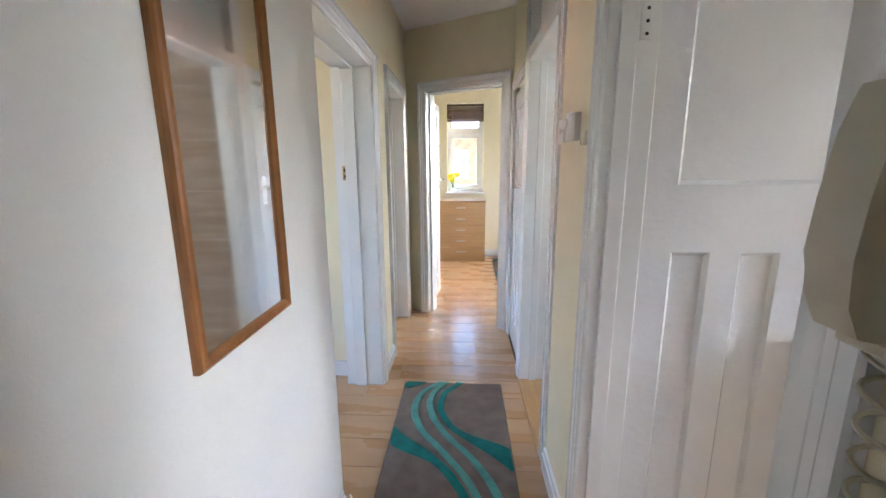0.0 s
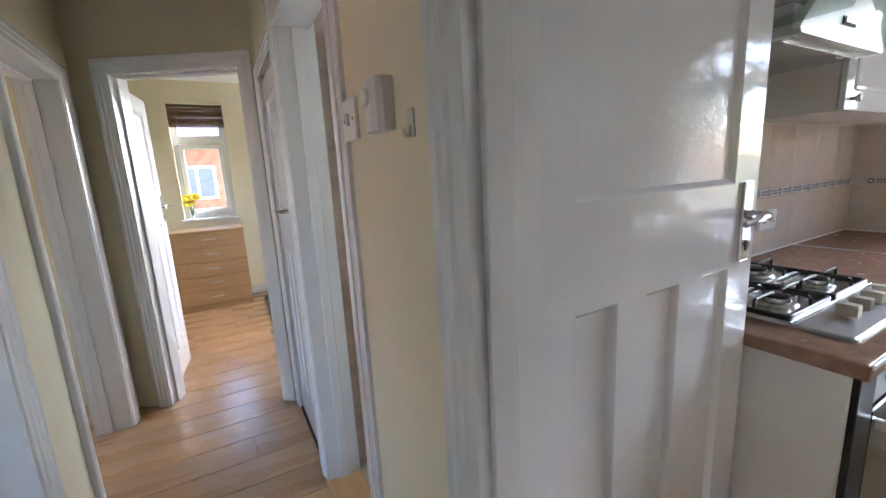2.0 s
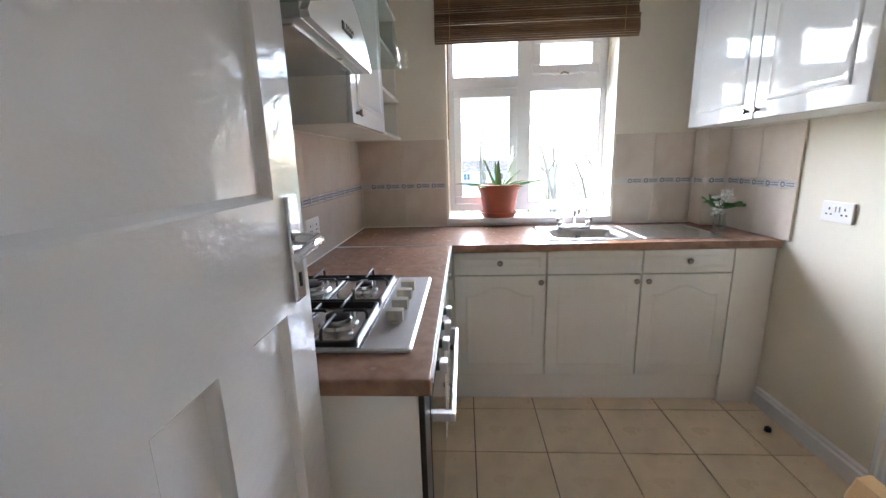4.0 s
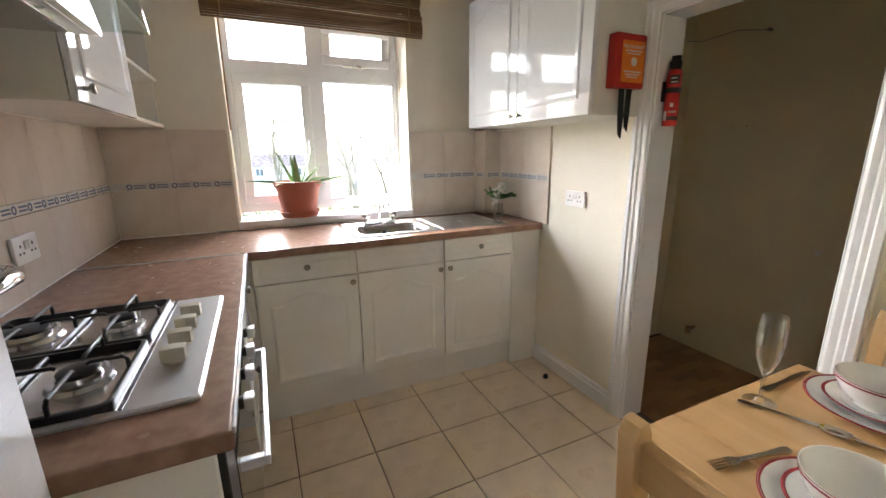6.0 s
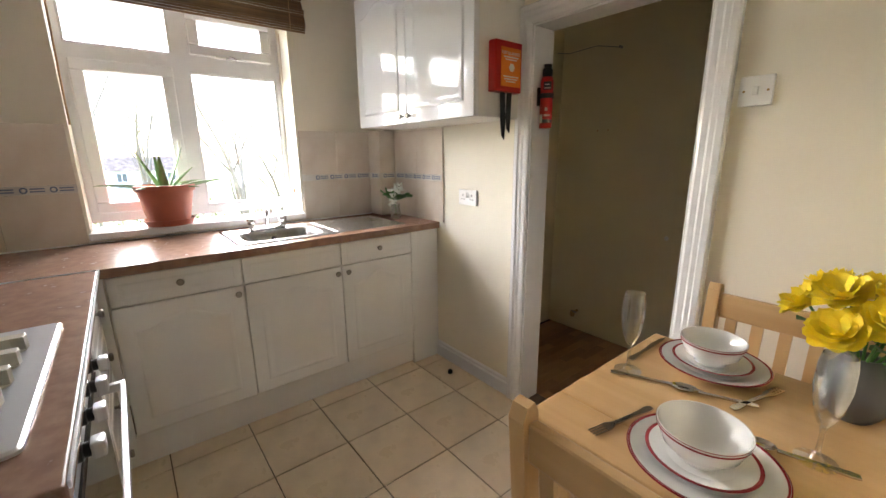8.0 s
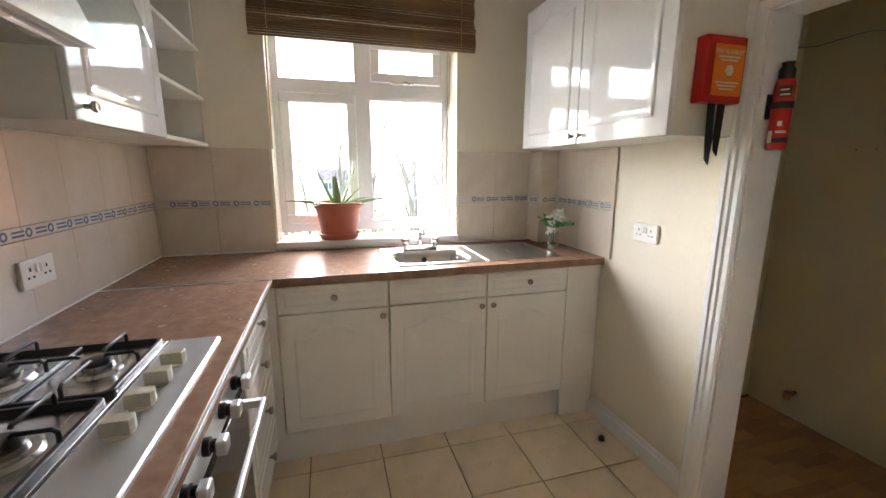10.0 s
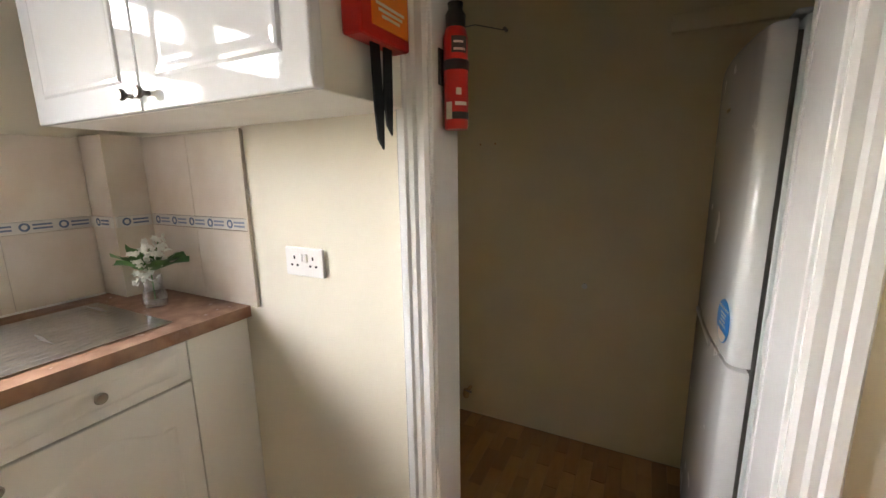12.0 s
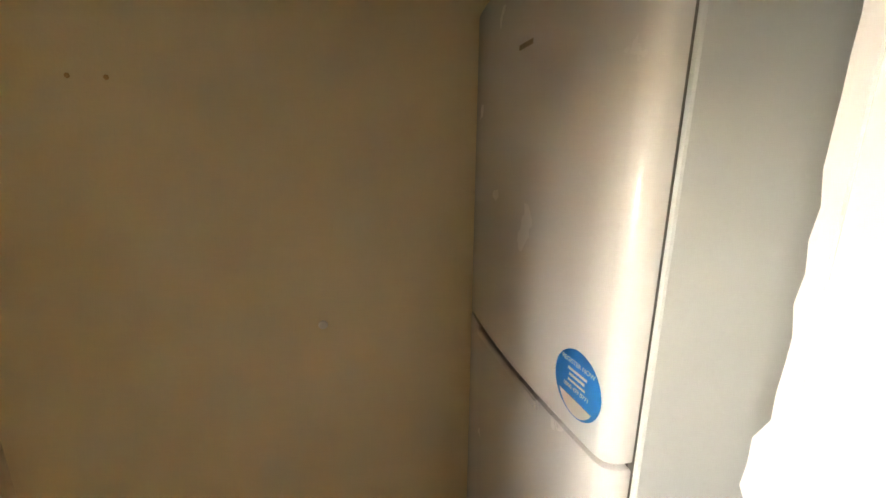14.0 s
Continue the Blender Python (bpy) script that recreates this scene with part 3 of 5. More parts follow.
bamboo_blind("bamboo_blind", 0.55, Matrix.Translation((0.38, 6.72, 0)), 1.985, 2.2, "small brown bamboo blind in the bedroom window")

cleat = thing("cord_cleat", "small white cord cleat on the window reveal", "cleat", Matrix.Translation((3.9, 0.5255, 1.62)))
part("base", box(-0.008, 0.008, 0.0, 0.006, -0.012, 0.012, 0.002), WHITEPLASTIC, cleat)
part("horn", rod([(0.0, 0.014, -0.03), (0.0, 0.011, -0.012), (0.0, 0.011, 0.012), (0.0, 0.014, 0.03)], 0.004, 8), WHITEPLASTIC, cleat, smooth=True)
part("cord", rod([(0.0, 0.012, 0.42), (0.004, 0.011, 0.2), (0.0, 0.012, 0.0), (-0.01, 0.01, -0.25), (-0.012, 0.01, -0.5)], 0.0018, 6), STRIP, cleat)
part("toggle", lathe([(0, 0), (0.006, 0.004), (0.008, 0.02), (0.004, 0.04), (0, 0.042)], 10, (-0.012, 0.01, -0.54)), STRIP, cleat, "wooden cord toggle", smooth=True)

# ---- kitchen units ----


def knob(parent, m, r=0.015):
    k = part("knob", lathe([(0.006, 0), (0.006, 0.012), (r * 0.9, 0.018), (r, 0.023), (r * 0.8, 0.028), (r * 0.45, 0.026), (0, 0.027)], 16), PEWTER, parent, "pewter knob", smooth=True)
    k.matrix_local = m
    return k


FACE_OUT = Matrix.Rotation(radians(90), 4, "X")  # local z of the knob towards -y


def front(name, parent, x0, x1, z0, z1, mat, arch=0.0, inset=0.05, y=0.0, thick=0.018, rim=0.0045):
    """A cabinet front with a routed, raised field; room on -y. arch: rise of a cathedral top."""
    bm = box(x0, x1, y, y + thick, z0, z1, 0.004, seg=2)
    a0, a1, b0, b1 = x0 + inset, x1 - inset, z0 + inset, z1 - inset
    n = 20 if arch else 2
    shape = [(a0, b0), (a1, b0)]
    for i in range(n + 1):
        u = i / n
        c = 0.0
        if arch and 0.1 < u < 0.9:
            c = arch * (0.5 - 0.5 * math.cos((u - 0.1) / 0.8 * 2 * math.pi)) ** 0.8
        shape.append((a1 + (a0 - a1) * u, b1 - arch + c))
    if not arch:
        shape = [(a0, b0), (a1, b0), (a1, b1), (a0, b1)]
    cx, cz = (a0 + a1) / 2, (b0 + b1) / 2
    loops = []
    for grow, lift in ((0.0, 0.0), (0.006, -rim * 0.8), (0.014, -rim), (0.024, -rim * 0.6), (0.034, -rim * 0.4)):
        sx, sz = 1 - 2 * grow / (a1 - a0), 1 - 2 * grow / (b1 - b0)
        loops.append([bm.verts.new((cx + (p - cx) * sx, y + lift, cz + (q - cz) * sz)) for p, q in shape])
    for l, k in zip(loops, loops[1:]):
        for i in range(len(shape)):
            j = (i + 1) % len(shape)
            bm.faces.new((l[i], l[j], k[j], k[i]))
    bm.faces.new(loops[-1])
    return part(name, bm, mat, parent)


def base_unit(m, w, label, drawer=True, door_knob=None, drawer_knob=True, depth=0.56, h=0.87):
    u = thing("base_cabinet", label, "kitchen cabinet", m, group="kitchen base units")
    for b in ((0.001, 0.017, 0.02, depth, 0.15, h), (w - 0.017, w - 0.001, 0.02, depth, 0.15, h), (0.017, w - 0.017, 0.02, depth, 0.15, 0.168), (0.017, w - 0.017, depth - 0.01, depth, 0.168, h), (0.017, w - 0.017, 0.02, 0.04, 0.735, 0.75)):
        part("carcass_board", box(*b), CARCASS, u)
    for x in (0.04, w - 0.04):
        part("leg", lathe([(0, 0), (0.02, 0), (0.017, 0.02), (0.017, 0.15), (0, 0.15)], 10, (x, 0.1, 0)), BLACK, u)
    d = front("drawer_front", u, 0.003, w - 0.003, 0.745, h - 0.004, FOIL, inset=0.03, rim=0.0022)
    if drawer_knob:
        knob(d, Matrix.Translation((w / 2, 0, 0.81)) @ FACE_OUT)
    d = front("door", u, 0.003, w - 0.003, 0.165, 0.738, FOIL, arch=0.05, inset=0.06, rim=0.0028)
    if door_knob is not None:
        knob(d, Matrix.Translation((door_knob if door_knob > 0 else w + door_knob, 0, 0.705)) @ FACE_OUT)
    return u


FX = 3.168


def facing_window(y):
    return Matrix.Translation((FX, y, 0)) @ TURN_X


base_unit(facing_window(1.535), 0.488, "white base cabinet with a drawer and arched panel door", door_knob=-0.03)
base_unit(facing_window(1.047), 0.488, "white sink base cabinet with an arched panel door", door_knob=-0.03, drawer_knob=False)
base_unit(facing_window(0.559), 0.455, "white base cabinet with a drawer beside the wall", door_knob=0.03)
filler = tagged(part("filler_panel", box(FX + 0.004, FX + 0.022, -0.1, 0.102, 0.0, 0.87, 0.002), FOIL), "white filler panel between cabinet and wall", "filler panel")
tagged(part("filler_panel", box(FX + 0.004, FX + 0.022, 1.537, 1.58, 0.15, 0.87, 0.002), FOIL), "white corner filler panel between cabinets", "filler panel")
tagged(part("plinth", box(3.205, 3.22, 0.09, 1.6, 0.0, 0.148, 0.001), FOIL), "white plinth board under the cabinets", "plinth")

# hob run, fronts facing -y
HY = 1.562
du = thing("drawer_unit", "white narrow drawer unit beside the oven", "kitchen cabinet", Matrix.Translation((2.62, HY, 0)))
bm = box(0.0, 0.53, 0.02, 0.58, 0.15, 0.87)
part("carcass", bm, CARCASS, du)
for z0, z1 in ((0.165, 0.36), (0.366, 0.55), (0.556, 0.735), (0.742, 0.866)):
    d = front("drawer_front", du, 0.003, 0.5, z0, z1, FOIL, inset=0.035, rim=0.004)
    knob(d, Matrix.Translation((0.25, 0, (z0 + z1) / 2 + 0.02)) @ FACE_OUT)
tagged(part("plinth", box(2.62, 3.2, HY + 0.05, HY + 0.065, 0.0, 0.148, 0.001), FOIL), "white plinth board under the drawer unit", "plinth")
tagged(part("end_panel", box(1.862, 1.88, HY + 0.012, 2.155, 0.0, 0.868, 0.002), CARCASS), "white end panel of the cooker run", "end panel")
oven = thing("oven", "built-in electric oven with steel trim and dark glass", "oven", Matrix.Translation((1.99, HY, 0)))
part("body", box(0.0, 0.6, 0.03, 0.56, 0.15, 0.86), SILVER, oven)
part("edge_frame", box(-0.105, -0.0, 0.0, 0.02, 0.0, 0.866, 0.002), BLACK, oven, "black edge panel")
part("control_panel", box(0.0, 0.6, 0.004, 0.03, 0.755, 0.862, 0.004), SILVER, oven)
od = part("oven_door", box(0.0, 0.6, -0.002, 0.03, 0.18, 0.748, 0.004), OVENGLASS, oven, "dark glass oven door")
bm = box(0.03, 0.57, -0.062, -0.05, 0.69, 0.714, 0.003, seg=2)
for x in (0.03, 0.552):
    box(x, x + 0.018, -0.051, -0.001, 0.69, 0.714, 0.002, bm)
part("handle", bm, SILVER, od, "flat silver bar handle")
for i in range(4):
    k = part("control_knob", lathe([(0.019, 0), (0.019, 0.012), (0.014, 0.014), (0.014, 0.03), (0, 0.031)], 18), BLACK, oven)
    k.matrix_local = Matrix.Translation((0.10 + i * 0.13, 0.004, 0.81)) @ FACE_OUT
    part("grip", box(-0.017, 0.017, -0.017, 0.017, 0.024, 0.046, 0.005, seg=2), SILVER, k)

# worktops: hob run and window run
wt = tagged(part("worktop", box(1.845, 3.148, 1.542, 2.158, 0.872, 0.91, 0.006, seg=3), WORKTOP), "brown mottled laminate worktop round the hob", "worktop")
part("edge_strip", box(1.852, 3.15, 1.538, 1.543, 0.9, 0.9118, 0.001), SILVER, wt, "worn pale worktop edge strip")
part("joint_strip", box(3.147, 3.153, 1.545, 2.15, 0.905, 0.9125, 0.001), SILVER, wt, "metal joint strip")
bm = bmesh.new()
box(3.153, 3.788, 1.037, 2.158, 0.872, 0.91, 0.0, bm)
box(3.153, 3.788, -0.103, 0.107, 0.872, 0.91, 0.0, bm)
box(3.153, 3.235, 0.107, 1.037, 0.872, 0.91, 0.0, bm)
box(3.70, 3.788, 0.107, 1.037, 0.872, 0.91, 0.0, bm)
bmesh.ops.remove_doubles(bm, verts=bm.verts, dist=1e-5)
tagged(part("worktop", bm, WORKTOP), "brown mottled laminate worktop under the window", "worktop")
tagged(part("sealant_strip", box(1.9, 3.785, 2.148, 2.152, 0.91, 0.916), WHITEPLASTIC), "white sealant strip along the worktop", "sealant", kind="structure")
tagged(part("sealant_strip", box(3.774, 3.779, 0.03, 2.148, 0.91, 0.916), WHITEPLASTIC), "white sealant strip along the worktop", "sealant", kind="structure")

# ---- sink ----
sink = thing("kitchen_sink", "stainless steel inset sink with ribbed drainer", "sink", Matrix.Translation((0, 0, 0.91)))


def rounded(x0, x1, y0, y1, r, n=6):
    out = []
    for cx, cy, a in ((x1 - r, y1 - r, 0), (x0 + r, y1 - r, 90), (x0 + r, y0 + r, 180), (x1 - r, y0 + r, 270)):
        for i in range(n + 1):
            t = radians(a + 90 * i / n)
            out.append((cx + r * math.cos(t), cy + r * math.sin(t)))
    return out


def stacked(loops, bm=None, cap=True):
    """Outlines of equal length at their heights, joined in turn."""
    bm = bm or bmesh.new()
    rings = [[bm.verts.new((a, b, h)) for a, b in l] for l, h in loops]
    for r, s in zip(rings, rings[1:]):
        for i in range(len(r)):
            j = (i + 1) % len(r)
            bm.faces.new((r[i], r[j], s[j], s[i]))
    if cap:
        bm.faces.new(rings[-1])
    return bm


SX0, SX1 = 3.225, 3.66
bowl = (3.275, 3.56, 0.585, 0.985)
part("bowl", stacked([(rounded(SX0, SX1, 0.53, 1.035, 0.03), 0.001), (rounded(SX0 + 0.004, SX1 - 0.004, 0.534, 1.031, 0.028), 0.006), (rounded(SX0 + 0.02, SX1 - 0.02, 0.55, 1.015, 0.03), 0.004),
                      (rounded(*bowl, 0.07), 0.003), (rounded(bowl[0] + 0.012, bowl[1] - 0.012, bowl[2] + 0.012, bowl[3] - 0.012, 0.07), -0.012),
                      (rounded(bowl[0] + 0.025, bowl[1] - 0.025, bowl[2] + 0.025, bowl[3] - 0.025, 0.07), -0.13), (rounded(bowl[0] + 0.06, bowl[1] - 0.06, bowl[2] + 0.06, bowl[3] - 0.06, 0.06), -0.15)]), STEEL, sink, smooth=True)
part("drainer", box(SX0, SX1, 0.105, 0.53, 0.0008, 0.005, 0.001), STEEL, sink)
for i in range(13):
    x = 3.26 + i * 0.029
    part("drainer_rib", rod([(x, 0.14, 0.0029), (x, 0.52, 0.0029)], 0.003, 6), STEEL, sink)
part("overflow", lathe([(0.015, 0), (0.015, 0.002), (0, 0.002)], 16, (0, 0, 0)), DARKHOLE, sink).matrix_local = Matrix.Translation((3.543, 0.79, -0.045)) @ Matrix.Rotation(radians(-90), 4, "Y")
tap = thing("mixer_tap", "chrome deck mixer tap with two lever heads", "tap", Matrix.Translation((3.60, 0.80, 0.914)))
part("bridge", box(-0.018, 0.018, -0.1, 0.1, 0.0, 0.022, 0.006, seg=2), CHROME, tap, smooth=True)
part("spout", rod([(0, 0, 0.01), (0, 0, 0.07), (-0.01, 0, 0.105), (-0.04, 0, 0.125), (-0.085, 0, 0.12), (-0.10, 0, 0.1)], 0.011, 12), CHROME, tap, smooth=True)
for y in (-0.085, 0.085):
    k = part("tap_head", lathe([(0.017, 0.02), (0.015, 0.035), (0.022, 0.04), (0.025, 0.062), (0.02, 0.07), (0, 0.072)], 14, (0, y, 0)), CHROME, tap, smooth=True)

# ---- hob ----
hob = thing("gas_hob", "silver four-burner gas hob with black pan supports", "hob", Matrix.Translation((1.962, 1.597, 0.91)))
part("plate", stacked([(rounded(0, 0.594, 0, 0.5, 0.015, 3), 0.0005), (rounded(0.0, 0.594, 0.0, 0.5, 0.015, 3), 0.006), (rounded(0.006, 0.588, 0.006, 0.494, 0.012, 3), 0.009)]), SILVER, hob)
part("burner_tray", box(0.01, 0.585, 0.125, 0.49, 0.0085, 0.0105, 0.001), STEEL, hob)
BURN = ((0.15, 0.215, 0.036), (0.44, 0.215, 0.03), (0.15, 0.40, 0.03), (0.44, 0.40, 0.045))
for x, y, r in BURN:
    b = part("burner", lathe([(r * 1.5, 0.0105), (r * 1.35, 0.018), (r, 0.02), (r * 0.95, 0.03), (0, 0.03)], 24, (x, y, 0)), STEEL, hob, smooth=True)
    part("burner_cap", lathe([(r * 0.9, 0.03), (r * 0.92, 0.037), (r * 0.7, 0.041), (0, 0.041)], 24, (x, y, 0)), BLACK, b, smooth=True)
for x0, x1 in ((0.012, 0.294), (0.302, 0.584)):
    y0, y1, cx = 0.132, 0.49, (x0 + x1) / 2
    rim = stacked([(rounded(x0, x1, y0, y1, 0.02, 4), 0.0105), (rounded(x0, x1, y0, y1, 0.02, 4), 0.0215), (rounded(x0 + 0.002, x1 - 0.002, y0 + 0.002, y1 - 0.002, 0.018, 4), 0.0235),
                   (rounded(x0 + 0.009, x1 - 0.009, y0 + 0.009, y1 - 0.009, 0.014, 4), 0.0235), (rounded(x0 + 0.011, x1 - 0.011, y0 + 0.011, y1 - 0.011, 0.012, 4), 0.0105)], cap=False)
    g = part("pan_support", rim, BLACK, hob, "black enamel pan support")
    part("bar", box(x0 + 0.01, x1 - 0.01, 0.306, 0.314, 0.013, 0.022, 0.002), BLACK, g)
    for by in (0.215, 0.40):
        for px, py, dx, dy in ((x0 + 0.006, by, 1, 0), (x1 - 0.006, by, -1, 0), (cx, 0.31 if by > 0.3 else y0 + 0.006, 0, 1), (cx, y1 - 0.006 if by > 0.3 else 0.31, 0, -1)):
            reach = 0.105 if dx else 0.058
            part("finger", rod([(px, py, 0.016), (px, py, 0.04), (px + dx * 0.006, py + dy * 0.006, 0.047), (px + dx * reach, py + dy * reach, 0.047), (px + dx * (reach + 0.004), py + dy * (reach + 0.004), 0.043)], 0.0042, 8), BLACK, g, smooth=True)
part("panel_seam", box(0.01, 0.585, 0.118, 0.124, 0.008, 0.0112), BLACK, hob, "dark gap before the burner tray")
for x, y, r in BURN:
    part("spark_plug", lathe([(0.003, 0.0105), (0.003, 0.03), (0, 0.031)], 8, (x + r * 1.15, y - r * 0.9, 0)), CHINA, hob)
for i in range(4):
    x = 0.17 + i * 0.088
    k = part("control_knob", lathe([(0.021, 0.009), (0.021, 0.013), (0.018, 0.015), (0, 0.015)], 18, (x, 0.065, 0)), PUTTY, hob, "beige control knob", smooth=True)
    part("grip", prism([(x - 0.014, 0.043), (x, 0.040), (x + 0.014, 0.043), (x + 0.011, 0.065), (x + 0.014, 0.087), (x, 0.09), (x - 0.014, 0.087), (x - 0.011, 0.065)], 0.014, 0.043, bevel=0.003), PUTTY, k)

# ---- wall cabinets ----
wc = thing("wall_cabinet", "white gloss double wall cabinet above the drainer", "wall cabinet", Matrix.Translation((3.545, 0.205, 0)) @ Matrix.Rotation(radians(180), 4, "Z"))
WZ0, WZ1 = 1.482, 2.19
part("carcass", box(0.0, 1.028, 0.02, 0.308, WZ0, WZ1, 0.002), CARCASS, wc)
for x0, x1, kx in ((0.0, 0.519, 0.487), (0.523, 1.032, 0.555)):
    d = front("door", wc, x0, x1, WZ0, WZ1, FOILGLOSS, arch=0.05, inset=0.065, rim=0.005)
    knob(d, Matrix.Translation((kx, 0, WZ0 + 0.035)) @ FACE_OUT, 0.014)
part("corner_post", box(1.013, 1.035, 0.004, 0.03, WZ0, WZ1, 0.008, seg=3), FOILGLOSS, wc)

lc = thing("wall_cabinet", "white gloss wall cabinet beside the cooker hood", "wall cabinet", Matrix.Translation((2.565, 1.852, 0)))
for b in ((0.0, 0.018, 0.02, 0.306, 1.478, 2.19), (0.018, 0.576, 0.02, 0.306, 1.478, 1.496), (0.018, 0.576, 0.29, 0.306, 1.496, 2.19), (0.558, 0.576, 0.02, 0.29, 1.496, 2.19), (0.018, 0.558, 0.02, 0.29, 2.17, 2.19)):
    part("carcass_board", box(*b), CARCASS, lc)
d = front("door", lc, 0.0, 0.576, 1.478, 2.19, FOILGLOSS, arch=0.05, inset=0.065, rim=0.005)
knob(d, Matrix.Translation((0.045, 0, 1.515)) @ FACE_OUT, 0.014)
sh = thing("corner_shelf", "white open corner shelf unit above the worktop", "shelf", Matrix.Translation((3.142, 1.852, 0)))
part("back_panel", box(0.0, 0.645, 0.292, 0.306, 1.478, 2.19), CARCASS, sh)
part("side_panel", box(0.63, 0.646, 0.04, 0.292, 1.496, 2.19), CARCASS, sh)
for z in (1.478, 1.70, 1.93, 2.172):
    part("shelf", box(0.0, 0.63, 0.02, 0.292, z, z + 0.018, 0.004), CARCASS, sh)

# ---- cooker hood ----
hd = thing("cooker_hood", "steel chimney cooker hood with arched glass canopy", "cooker hood", Matrix.Translation((2.258, 0, 0)))
arc = [(-0.30 + 0.6 * i / 24, 1.652 + 0.155 * (1 - ((i - 12) / 12) ** 2)) for i in range(25)]
inner = [(x, z - 0.006) for x, z in arc]
part("canopy", prism(arc + inner[::-1], 1.677, 2.12, "y"), HOODGLASS, hd, "arched tinted glass canopy").visible_shadow = False
seg = [(x * 0.93, z - 0.012) for x, z in arc]
part("front_panel", prism([(-0.27, 1.628)] + seg + [(0.27, 1.628)], 1.772, 1.79, "y", bevel=0.0), WHITEPLASTIC, hd, "pale curved front panel")
part("body", box(-0.27, 0.27, 1.79, 2.13, 1.628, 1.70, 0.003), SILVER, hd)
part("filter", box(-0.24, 0.24, 1.82, 2.10, 1.622, 1.629, 0.001), STEEL, hd)
part("chimney", box(-0.13, 0.13, 1.88, 2.155, 1.70, CEILING_Z - 0.01, 0.003), STEEL, hd)
part("switch_plate", box(-0.045, 0.045, 1.768, 1.773, 1.672, 1.694, 0.003), LABELBLACK, hd)
for i in range(4):
    part("button", lathe([(0.006, 0), (0.006, 0.005), (0, 0.005)], 10), CHROME, hd).matrix_local = Matrix.Translation((-0.03 + i * 0.02, 1.768, 1.683)) @ FACE_OUT

# ---- wall fittings in the kitchen ----


def double_socket(m, label):
    s = thing("double_socket", label, "socket", m)
    part("plate", box(-0.073, 0.073, -0.012, 0, -0.043, 0.043, 0.003, seg=2), WHITEPLASTIC, s)
    for c in (-0.036, 0.036):
        part("pin_hole", box(c - 0.003, c + 0.003, -0.0128, -0.0118, 0.008, 0.018), DARKHOLE, s)
        for e in (-0.011, 0.011):
            part("pin_hole", box(c + e - 0.004, c + e + 0.004, -0.0128, -0.0118, -0.013, -0.007), DARKHOLE, s)
    for c in (-0.009, 0.009):
        part("rocker", box(c - 0.007, c + 0.007, -0.017, -0.011, 0.0, 0.026, 0.002), WHITEPLASTIC, s)
    return s


def switch_plate(m, label, w=0.086):
    s = thing("light_switch", label, "light switch", m)
    part("plate", box(-w / 2, w / 2, -0.01, 0, -0.043, 0.043, 0.003, seg=2), WHITEPLASTIC, s)
    part("rocker", box(-0.007, 0.007, -0.016, -0.009, -0.012, 0.012, 0.002), WHITEPLASTIC, s)
    for c in (-0.03, 0.03):
        part("screw", lathe([(0.0035, 0), (0.0035, 0.0015), (0, 0.0015)], 8), BRASS, s).matrix_local = Matrix.Translation((c, -0.01, 0)) @ FACE_OUT
    return s


FLIP = Matrix.Rotation(radians(180), 4, "Z")
double_socket(Matrix.Translation((2.883, R_Y, 1.083)) @ FLIP, "white double power socket on the kitchen wall")
double_socket(Matrix.Translation((2.842, 2.15, 1.064)), "white double power socket on the tiles behind the hob")
switch_plate(Matrix.Translation((1.605, R_Y, 1.50)) @ FLIP, "white light switch beside the pantry doorway")


def words(text, size, m, mat, parent, name="lettering"):
    cu = bpy.data.curves.new(name, "FONT")
    cu.body, cu.size, cu.align_x, cu.align_y, cu.extrude = text, size, "CENTER", "CENTER", 0.0003
    tmp = bpy.data.objects.new(name, cu)
    scene.collection.objects.link(tmp)
    me = bpy.data.meshes.new_from_object(tmp.evaluated_get(bpy.context.evaluated_depsgraph_get()))
    bpy.data.objects.remove(tmp)
    me.materials.clear()
    me.materials.append(mat)
    ob = new(name, me)
    ob.parent = parent
    ob.matrix_local = m
    return ob


# fire blanket box on the cabinet side, facing -x
fb = thing("fire_blanket", "red and orange fire blanket case with black pull straps", "fire blanket", Matrix.Translation((2.515, 0.04, 1.585)) @ Matrix.Rotation(radians(-90), 4, "Z"))
part("case", box(-0.083, 0.083, -0.045, 0, 0, 0.205, 0.006, seg=2), RED, fb)
part("label", box(-0.05, 0.073, -0.047, -0.0445, 0.022, 0.178, 0.0005), ORANGE, fb, "orange printed label")
words("FIRE BLANKET", 0.0185, Matrix.Translation((0.01, -0.0475, 0.155)) @ FACE_OUT, LABELWHITE, fb)
for i, (z, w) in enumerate(((0.138, 0.09), (0.128, 0.07), (0.06, 0.095), (0.05, 0.08), (0.04, 0.06))):
    part("print_line", box(0.01 - w / 2, 0.01 + w / 2, -0.0482, -0.0468, z, z + 0.005), LABELWHITE, fb)
part("symbol", lathe([(0.018, 0), (0.018, 0.001), (0, 0.001)], 6), LABELWHITE, fb).matrix_local = Matrix.Translation((0.015, -0.047, 0.1)) @ FACE_OUT
for x, ln, tw in ((-0.015, 0.2, 0.006), (0.028, 0.17, -0.004)):
    part("strap", prism([(x - 0.014, 0.0), (x + 0.014, 0.0), (x + 0.015 + tw, -ln * 0.6), (x + 0.01 + tw, -ln), (x - 0.008 + tw, -ln + 0.02), (x - 0.015 + tw, -ln * 0.6)], -0.026, -0.022, "y"), RUBBER, fb, "black webbing pull strap")

